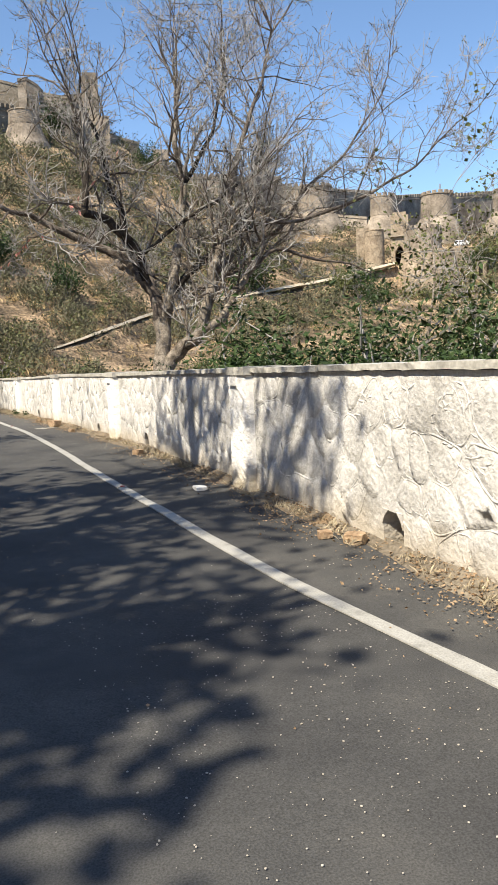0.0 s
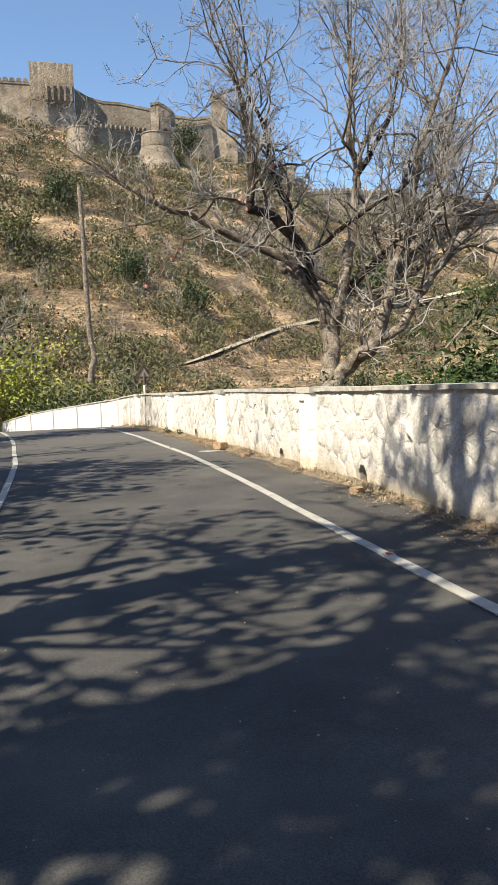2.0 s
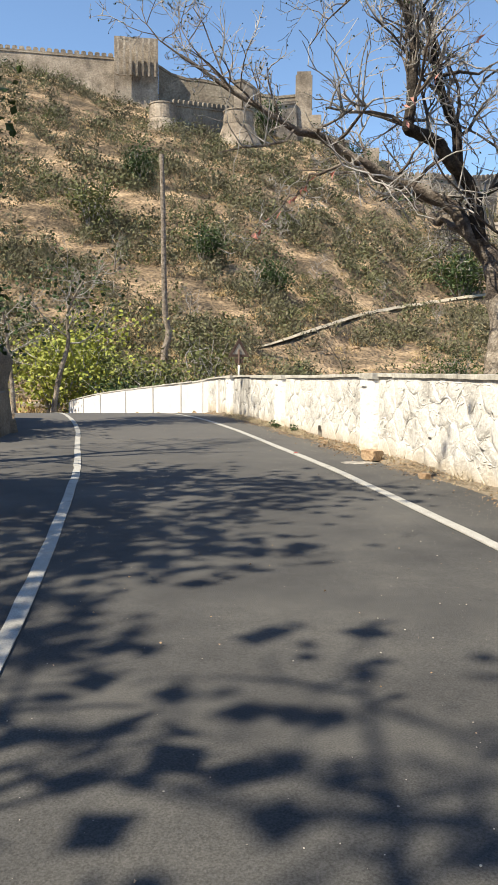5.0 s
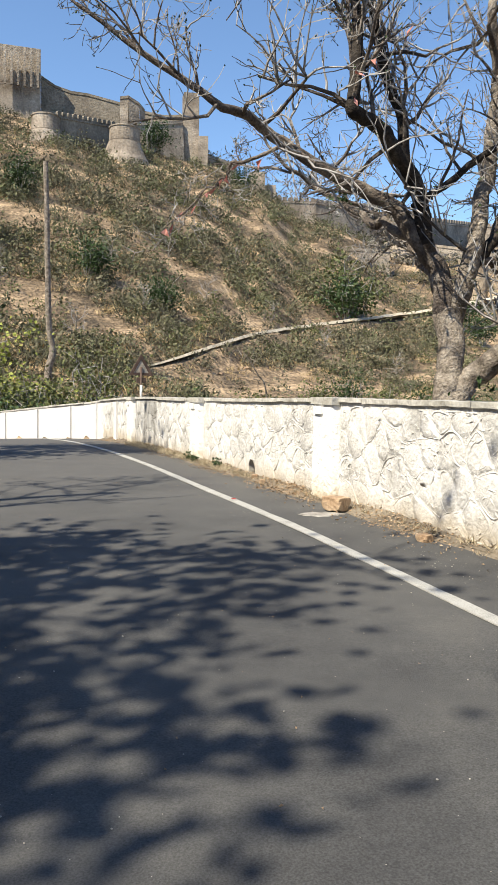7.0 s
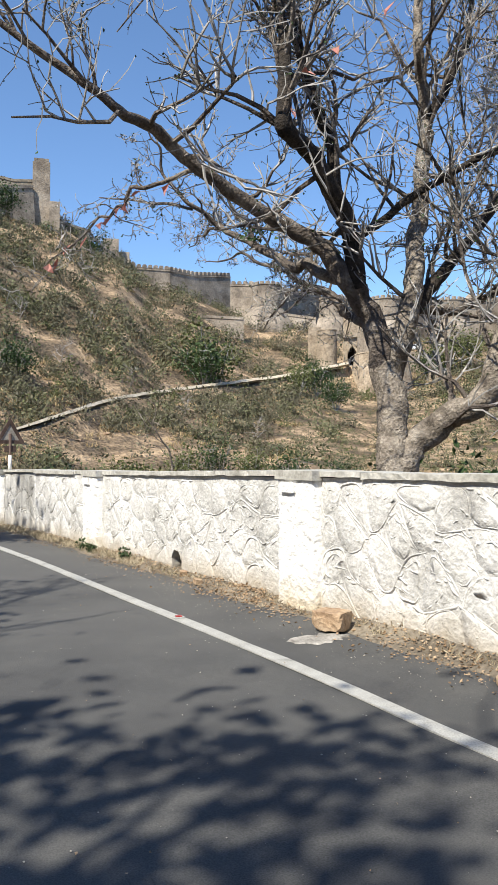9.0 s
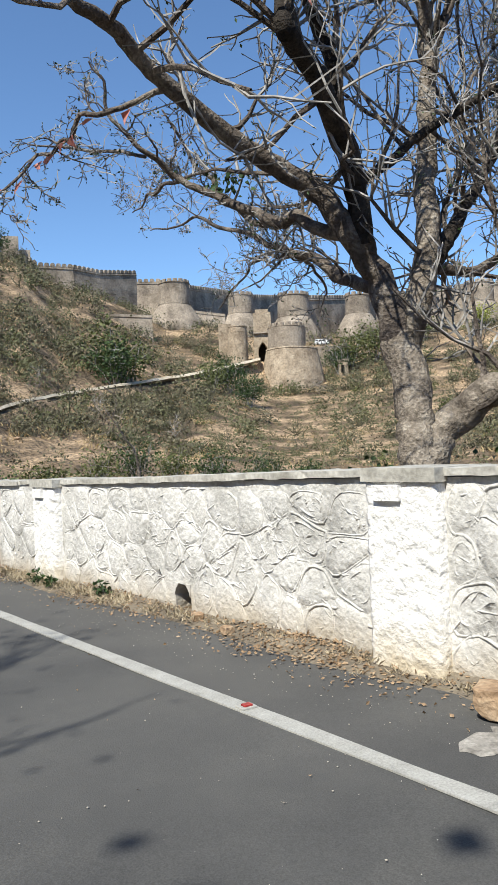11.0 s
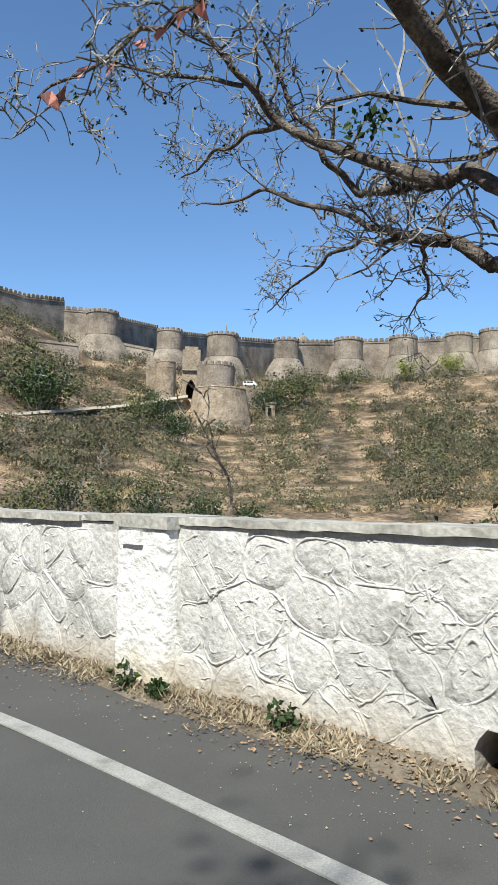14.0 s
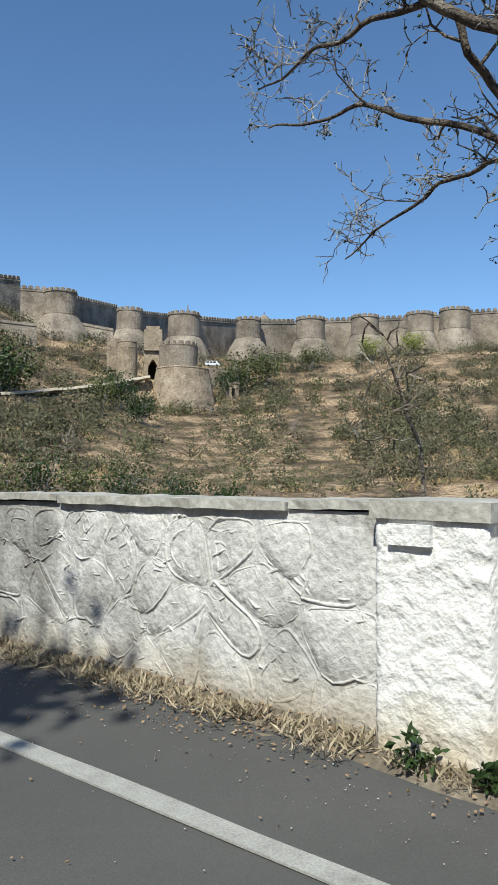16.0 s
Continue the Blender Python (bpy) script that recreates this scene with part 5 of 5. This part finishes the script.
    fort_wall(upper, [(0.2, 190, 21.0), (1.2, 190, 20.5), (2.3, 190, 20.25), (3.5, 190, 20.2), (5.9, 190, 19.8)], merlons=False, material=FORT_DARK)
    fort_wall(upper, [(5.8, 184, 20.2), (6.4, 184, 20.3), (7.2, 185, 19.9), (7.6, 186, 19.5)], merlons=False)
    fort_wall(upper, [(7.5, 188, 19.4), (9.0, 188, 19.2), (10.4, 188, 19.3)], merlons=False, material=FORT_DARK)
    fort_wall(upper, [(1.3, 163, 19.0), (5.5, 176, 18.6)], material=FORT_DARK)
    fort_bastion(upper, 5.0, 7.3, 164, 18.6, 16.3, 1.6, False, FORT, 0.62)
    fort_bastion(upper, -0.5, 1.6, 162, 18.9, 15.6, 1.9, False, FORT, 0.7)
    fort_wall(upper, [(7.0, 180, 18.6), (10.4, 186, 18.9)], merlons=False)
    face_box("watch_tower", upper, 10.35, 11.6, 186, 20.75, 16.4, 4.0, FORT, 3)
    face_box("tower_top", upper, 10.45, 11.5, 186.3, 20.95, 20.7, 3.4, FORT, 0, 0.05)
    face_box("buttress", upper, 11.5, 12.3, 185, 18.2, 16.0, 4.0, FORT, 3)
    fort_wall(upper, [(12.0, 188, 16.8), (14.4, 192, 16.2)], merlons=False)
    face_box("ruin_block", upper, 15.4, 16.6, 190, 15.9, 14.0, 4.0, FORT, 3)
    face_box("ruin_block", upper, 16.6, 17.4, 192, 15.0, 13.6, 4.0, FORT, 3)

    # walled hill path to the gate
    path = empty("walled_hill_path", (0, 0, 0), "pale stone-walled path that climbs to the fort gate", "path", kind="structure")
    azs = np.arange(7.0, 34.2, 0.35)
    slim = np.clip((path_d(azs) / 166) ** 1.2, 0.2, 1) * np.clip((azs - 6.5) / 6, 0.15, 1)
    d, el = path_d(azs), path_el(azs)
    rng = np.random.default_rng(8)
    for nm, off, up, w, m in (("retaining_wall", -2.0, 0.75, 0.7, PATH_STONE), ("upper_kerb", 1.8, 1.5, 0.6, PATH_STONE)):
        dd = d + off
        x0, y0 = place(azs, dd)
        xl, yl = place(azs, dd - 1.7 * slim)
        x1, y1 = place(azs, dd + w)
        z = raised(0, d, el) + up * slim + rng.normal(size=len(azs)) * 0.07 * slim
        low = z - (0.95 if off < 0 else 0.6) * slim - (0.1 if off < 0 else 0)
        ring = np.stack([np.stack(q, -1) for q in ((xl, yl, low), (x0, y0, z), (x1, y1, z), (x1, y1, low))], 1)
        n = len(azs)
        i, j = np.meshgrid(np.arange(n - 1), np.arange(4), indexing="ij")
        p, q = (i * 4 + j).ravel(), (i * 4 + (j + 1) % 4).ravel()
        bulk(nm, ring.reshape(-1, 3), np.concatenate([np.stack([p, q, q + 4], -1), np.stack([p, q + 4, p + 4], -1)]), m, path)
    x0, y0 = place(azs, d - 1.4)
    x1, y1 = place(azs, d + 1.9)
    z = raised(0, d, el) + 0.25 * slim
    v = np.stack([np.stack([x0, y0, z], -1), np.stack([x1, y1, z], -1)], 1).reshape(-1, 3)
    p = np.arange(len(azs) - 1) * 2
    bulk("path_surface", v, np.concatenate([np.stack([p, p + 2, p + 3], -1), np.stack([p, p + 3, p + 1], -1)]), PATH_STONE, path)
    x, y = place(14.6, path_d(14.6) + 2.4)
    rk = np.random.default_rng(2)
    bm = bmesh.new()
    bmesh.ops.create_icosphere(bm, subdivisions=2, radius=0.45)
    for q in bm.verts:
        q.co = q.co * (1 + 0.2 * noise.noise(q.co * 3))
    bm.transform(Matrix.Translation((x, y, float(ground_z(x, y)) + 0.25)))
    tagged(part("white_boulder", bm, POST_WHITE), "whitewashed boulder beside the hill path", "rock")


def build_van():
    az, d = 38.65, 178.0
    x, y = place(az, d)
    z = raised(0, d, 7.75)
    van = empty("parked_van", (x, y, z), "white van parked on the terrace by the fort gate", "van")
    van.rotation_euler = (0, 0, -radians(az))
    prof = [(-2.5, 0.35), (-2.5, 1.1), (-2.3, 1.9), (1.3, 1.95), (2.0, 1.2), (2.5, 1.0), (2.5, 0.35)]
    bm = bmesh.new()
    f = bm.faces.new([bm.verts.new((u, -0.9, h)) for u, h in prof])
    got = bmesh.ops.extrude_face_region(bm, geom=[f])
    bmesh.ops.translate(bm, vec=(0, 1.8, 0), verts=[g for g in got["geom"] if isinstance(g, bmesh.types.BMVert)])
    bmesh.ops.recalc_face_normals(bm, faces=bm.faces[:])
    bmesh.ops.bevel(bm, geom=bm.edges[:], offset=0.1, segments=2, affect="EDGES")
    part("body", bm, VAN_WHITE, van)
    for u in (-1.75, -0.6, 0.55):
        part("window", box_bm((0.95, 0.04, 0.5), (u, -0.91, 1.5), 0.02), GLASS_DARK, van, "dark side window")
    for u in (-1.5, 1.5):
        bm = bmesh.new()
        bmesh.ops.create_cone(bm, cap_ends=True, segments=16, radius1=0.34, radius2=0.34, depth=0.22)
        bmesh.ops.bevel(bm, geom=[e for e in bm.edges if e.is_manifold and abs(e.calc_face_angle(0)) > 1], offset=0.05, segments=2, affect="EDGES")
        bm.transform(Matrix.Translation((u, -0.85, 0.34)) @ Matrix.Rotation(radians(90), 4, "X"))
        part("wheel", bm, RUBBER, van)
    # terrace on which it stands
    t = empty("terrace", (0, 0, 0), "dark stone terrace wall under the parked van", "terrace")
    face_box("wall", t, 37.4, 40.9, 175.5, 7.72, 5.0, 7.0, FORT, 2)


# ---- road furniture and small things ----
def build_sign():
    sign = empty("warning_sign", (2.86, 31.72, -0.25), "triangular road warning sign on a post, seen from behind", "road sign")
    bm = bmesh.new()
    bmesh.ops.create_cone(bm, cap_ends=True, segments=12, radius1=0.03, radius2=0.03, depth=2.2)
    bm.transform(Matrix.Translation((0, 0, 1.1)))
    part("post", bm, SIGN_METAL, sign, "thin dark post", True)
    bm = bmesh.new()
    bmesh.ops.create_cone(bm, cap_ends=True, segments=12, radius1=0.036, radius2=0.036, depth=0.42)
    bm.transform(Matrix.Translation((0, 0, 1.52)))
    part("band", bm, POST_WHITE, sign, "white painted band on the post", True)
    tri = lambda s, z0: [(-s, z0), (s, z0), (0, z0 + s * 1.73)]  # noqa: E731
    bm = bmesh.new()
    o = [bm.verts.new((u, 0, h)) for u, h in tri(0.33, 1.98)]
    i = [bm.verts.new((u, 0, h)) for u, h in tri(0.20, 2.055)]
    for k in range(3):
        bm.faces.new((o[k], o[(k + 1) % 3], i[(k + 1) % 3], i[k]))
    got = bmesh.ops.extrude_face_region(bm, geom=bm.faces[:])
    bmesh.ops.translate(bm, vec=(0, 0.03, 0), verts=[g for g in got["geom"] if isinstance(g, bmesh.types.BMVert)])
    bmesh.ops.recalc_face_normals(bm, faces=bm.faces[:])
    part("rim", bm, SIGN_METAL, sign, "dark triangular rim")
    bm = bmesh.new()
    bm.faces.new([bm.verts.new((u, 0.012, h)) for u, h in tri(0.205, 2.05)])
    got = bmesh.ops.extrude_face_region(bm, geom=bm.faces[:])
    bmesh.ops.translate(bm, vec=(0, 0.008, 0), verts=[g for g in got["geom"] if isinstance(g, bmesh.types.BMVert)])
    part("panel", bm, SIGN_FACE, sign, "dull grey sign panel")
    part("plate", box_bm((0.26, 0.02, 0.14), (0, 0, 1.86), 0.01), SIGN_METAL, sign, "small dark plate under the triangle")
    sign.rotation_euler = (0, 0, radians(8))


def rock(name, at, size, seed, material, label, category="rock", turn=0.0, parent=None):
    rng = np.random.default_rng(seed)
    bm = bmesh.new()
    bmesh.ops.create_icosphere(bm, subdivisions=3, radius=0.5)
    off = Vector(rng.uniform(0, 50, 3))
    for v in bm.verts:
        n = v.co.normalized()
        k = 1 + 0.28 * noise.noise(n * 1.3 + off) + 0.1 * noise.noise(n * 4 + off)
        v.co = Vector((max(-0.36, min(0.36, v.co.x * k)), max(-0.36, min(0.36, v.co.y * k)), max(-0.3, min(0.27, v.co.z * k))))
        v.co.x *= size[0] * 1.35
        v.co.y *= size[1] * 1.35
        v.co.z *= size[2] * 1.6
    ob = part(name, bm, material, None, "")
    ob.location = at
    ob.rotation_euler = (0, 0, turn)
    return tagged(ob, label, category, GROUPS.get(name, ""))


def build_roadside():
    rng = np.random.default_rng(55)
    rock("rock", (3.64, 19.98, 0.10), (0.25, 0.29, 0.17), 4, ROCK, "squared reddish sandstone rock lying against the parapet", turn=0.5)
    for k, (y, n, s, z) in enumerate([(22.6, 0.2, 0.09, .04), (5.42, 0.16, 0.14, .05), (5.7, 0.3, .1, .04), (12.7, 0.3, .14, .04), (23.15, 0.1, .1, .05), (18.2, .3, .12, .03)]):
        p = on_wall(np.array(y), n, np.array(z))
        rock("loose_stone", tuple(map(float, p)), (s, s * 1.2, s * 0.7), 20 + k, ROCK, "small broken stone lying by the wall foot", "stone", k * 0.7)
    # pale cement smear on the asphalt beside the rock
    a = np.linspace(0, 2 * np.pi, 26)[:-1]
    rim = np.stack([3.40 + 0.27 * np.cos(a) * (1 + rng.normal(size=25) * 0.09), 19.78 + 0.12 * np.sin(a) * (1 + rng.normal(size=25) * 0.25), np.full(25, float(road_z(19.5)) + 0.003)], 1)
    top = np.stack([3.40 + (rim[:, 0] - 3.40) * 0.93, 19.78 + (rim[:, 1] - 19.78) * 0.85, rim[:, 2] + 0.009], 1)
    link("cement_smear", np.concatenate([rim, top]), [tuple(range(25, 50))] + [(i, (i + 1) % 25, 25 + (i + 1) % 25, 25 + i) for i in range(25)], SMEAR)
    tagged(bpy.data.objects["cement_smear"], "thin pale cement smear on the asphalt", "cement patch")
    # rocks at the foot of the shaded bank
    for k, (x, y, s) in enumerate([(-3.3, 24.9, 1.3), (-4.4, 26.4, 2.2), (-3.5, 23.2, 1.1), (-5.0, 28.4, 2.2), (-2.9, 25.4, 0.5)]):
        rock("bank_boulder", (x, y, float(ground_z(x, y)) + s * 0.2), (s, s * 1.1, s * 0.9), 40 + k, EARTH, "dark shaded boulder at the foot of the bank", "boulder", k)
    for k, (x, y, h, n) in enumerate([(-4.5, 25.4, 2.4, 1700), (-5.0, 27.2, 2.8, 1700), (-4.2, 23.6, 2.2, 1300)]):
        make_bush("bank_bush", on_ground(x, y), 2.2, h, n, 0.16, LEAF_DARK, 330 + k, "dark shaded bush overhanging the bank", 9)
    # soil wedge against the wall
    ys = np.arange(-10, 35, 0.2)
    bumps = curve([(y, rng.uniform(0.03, 0.11)) for y in np.arange(-11, 37, 0.8)])
    reach = curve([(y, rng.uniform(0.12, 0.34)) for y in np.arange(-11, 37, 0.9)])
    cols = np.linspace(0, 1, 6)
    v = np.stack([on_wall(ys, -0.02 + reach(ys) * c + rng.normal(size=len(ys)) * 0.015 * (c > 0), np.maximum(bumps(ys) * (1 - c) ** 1.4 + rng.normal(size=len(ys)) * 0.006 * (1 - c), 0.0) + 0.008 - 0.012 * (c == 1)) for c in cols], 1)
    n, m = v.shape[:2]
    i, j = np.meshgrid(np.arange(n - 1), np.arange(m - 1), indexing="ij")
    p = (i * m + j).ravel()
    tagged(bulk("soil_verge", v.reshape(-1, 3), np.concatenate([np.stack([p, p + m + 1, p + 1], -1), np.stack([p, p + m, p + m + 1], -1)]), EARTH, smooth=True), "low wedge of dry soil along the wall foot", "soil", kind="structure")
    # dead leaves, denser in drifts
    n = 24000
    y = rng.uniform(-6, 34, n)
    drift = np.interp(y, [-6, 3, 8, 14, 18, 20.5, 23, 25, 34], [.5, 1, .7, .6, .5, 1, 1, .7, .5]) * (0.6 + 0.4 * np.sin(y * 2.1))
    keep = rng.random(n) < np.clip(drift, 0.12, 1)
    y = y[keep]
    off = np.abs(rng.normal(size=len(y))) * 0.24
    base = np.maximum(bumps(y) * np.clip(1 - off / reach(y), 0, 1) ** 1.4, 0) + 0.015
    at = on_wall(y, off, base)
    big = np.interp(y, [19, 20, 23, 24], [0.028, 0.034, 0.035, 0.028])
    v, t = leaves(rng, at, 1.0, 0.35, 0.0, 0.33)
    v = v.reshape(-1, 4, 3)
    v = at[:, None] + (v - at[:, None]) * big[:, None, None]
    v[..., 2] = np.maximum(v[..., 2], at[:, None, 2] - 0.004)
    tagged(bulk("dead_leaves", v.reshape(-1, 3), t, LITTER), "drifts of dry brown fallen leaves along the wall foot", "leaves", kind="stuff")
    n = 420
    y = rng.uniform(-4, 33, n)
    at = np.stack([line_x(y) + rng.uniform(-3.6, 1.2, n), y, road_z(y) + 0.014], -1)
    tagged(bulk("stray_leaves", *leaves(rng, at, 0.016, 0.12, 0.0, 0.35), LITTER), "scattered dry leaf bits on the asphalt", "leaves", kind="stuff")
    # grit
    bm = bmesh.new()
    bmesh.ops.create_icosphere(bm, subdivisions=1, radius=0.5)
    tv = np.array([q.co[:] for q in bm.verts]) * [1.2, 1, .6]
    tt = np.array([[q.index for q in f.verts] for f in bm.faces])
    bm.free()
    n = 4200
    y = rng.uniform(-2, 31, n)
    x = line_x(y) + np.where(rng.random(n) < 0.5, rng.uniform(-3.5, 1.1, n), 0.35 + np.abs(rng.normal(size=n)) * 0.4)
    x = np.minimum(x, wall_x(y) - 0.03)
    x, y = np.concatenate([x, rng.uniform(1.9, 3.5, 1000)]), np.concatenate([y, rng.uniform(1.2, 4.6, 1000)])
    n = len(x)
    tagged(bulk("road_grit", *scatter([(tv, tt)], x, y, road_z(y) + 0.008, 0.0025 + 0.008 * rng.random(n) ** 3, rng), GRIT), "pale grit and pebbles on the road", "grit", kind="stuff")
    # dry grass at the wall foot
    blades = []
    for _ in range(4):
        v, t = leaves(rng, rng.normal(size=(14, 3)) * [.06, .06, 0], 0.13, 0.5, -1.0, 0.025)
        blades.append((v, t))
    n = 620
    y = np.concatenate([rng.uniform(24.2, 31, 430), rng.uniform(2, 24, 190)])
    w = on_wall(y, np.abs(rng.normal(size=n)) * 0.12 + 0.03, np.full(n, 0.03))
    tagged(bulk("verge_grass", *scatter(blades, w[:, 0], w[:, 1], w[:, 2], rng.uniform(0.3, 0.8, n), rng), VERGE_STRAW), "short dry grass along the wall foot", "grass", kind="stuff")
    for k, (y, n, s) in enumerate([(24.72, 0.16, 0.15), (25.8, 0.2, 0.08), (26.15, 0.2, 0.12)]):
        p = on_wall(np.array(y), n, np.array(0.05))
        make_bush("weed", tuple(map(float, p)), s * 1.2, s, 90, 0.055, LEAF_DARK, 350 + k, "small green weed growing at the wall foot", 6, "weed", 0.28)
    for k, y in enumerate([9.3, 20.98]):
        p = (float(line_x(y)), y, 0.016)
        stud = empty("road_stud", p, "small red reflector stud on the painted line", "road stud")
        part("base", box_bm((0.10, 0.09, 0.02), (0, 0, 0), 0.006), PAINT_LINE, stud)
        part("reflector", box_bm((0.055, 0.045, 0.014), (0, -0.01, 0.014), 0.004), RED_REFLECTOR, stud)
    p = on_wall(np.array(8.66), 0.5, np.array(0.02))
    rock("white_pebble", tuple(map(float, p)), (.14, .2, .05), 71, POST_WHITE, "flat white stone chip on the road verge", "stone")


def build_bunting():
    rng = np.random.default_rng(77)
    bunting = empty("bunting", (5.0, 23.6, 6.0), "string of faded red triangular flags tied to the tree", "bunting")
    runs = [[(5.5, 24.1, 6.3), (4.62, 22.0, 6.0), (4.75, 20.4, 5.95), (5.4, 18.2, 6.6)], [(4.6, 25.5, 5.93), (3.9, 26.3, 5.70), (3.72, 26.65, 5.52), (3.5, 27.0, 5.33), (2.95, 26.95, 4.86), (2.62, 26.9, 4.5)]]
    for run in runs:
        p, r = smooth_path(run, [.003] * len(run), 10)
        p[:, 2] -= 0.1 * np.sin(np.linspace(0, np.pi * (len(run) - 1), len(p))) ** 2
        keep_world(bulk("cord", *tube(p, r, 4), TWIG, None), bunting)
        for k in range(4, len(p) - 1, 5):
            d = unit(p[k + 1] - p[k])
            down = unit(np.array([rng.normal() * 0.5, rng.normal() * 0.5, -0.8]))
            side = np.cross(d, down) * 0.03
            a, b, c = p[k] - d * 0.07, p[k] + d * 0.07, p[k] + down * 0.17
            m1, m2 = (a + c) / 2 + side, (b + c) / 2 - side
            v = np.array([a, b, c, m1, m2])
            v2 = v + unit(np.cross(d, down)) * 0.004
            f = [(0, 1, 4), (0, 4, 3), (3, 4, 2)]
            t = np.array(f + [(5 + q[2], 5 + q[1], 5 + q[0]) for q in f])
            keep_world(bulk("flag", np.concatenate([v, v2]), t, FLAG_RED, None), bunting)


def build_far_roadside():
    low = empty("low_parapet", (0, 0, 0), "low white kerb wall with dark gaps at the road bend", "wall", kind="structure")
    for k in range(9):
        az, d = -10.6 + k * 0.52, 47.0
        x, y = place(az, d)
        z = raised(0, d, -3.75)
        part("kerb_block", box_bm((0.3, 0.3, 0.75), (x, y, z - 0.1), 0.03, -radians(az)), WHITEWASH, low)
    x, y = place(-8.5, 47)
    part("kerb_rail", box_bm((4.6, 0.36, 0.3), (x, y, raised(0, 47, -3.15)), 0.03, radians(8.5)), WHITEWASH, low)
    shed = empty("roadside_shed", (*place(-7.7, 50), raised(0, 50, -4.2)), "weathered open wooden stall with a sloping roof", "shed")
    part("roof", box_bm((3.2, 2.2, 0.12), (0, 0, 2.3), 0.02), SHED_WOOD, shed).rotation_euler = (radians(6), radians(-5), 0)
    for u in (-1.3, 0.0, 1.3):
        for w in (-0.8, 0.8):
            part("post", box_bm((0.1, 0.1, 2.6), (u, w, 1.0), 0.01), SHED_WOOD, shed)
    part("counter", box_bm((2.7, 0.5, 0.9), (0, -0.5, 0.4), 0.02), SHED_WOOD, shed)


build_ground()
build_road()
build_main_tree()
build_planting()
build_shade_trees()
build_scrub()
build_fort()
build_van()
build_sign()
build_roadside()
build_bunting()
build_far_roadside()
build_wall()
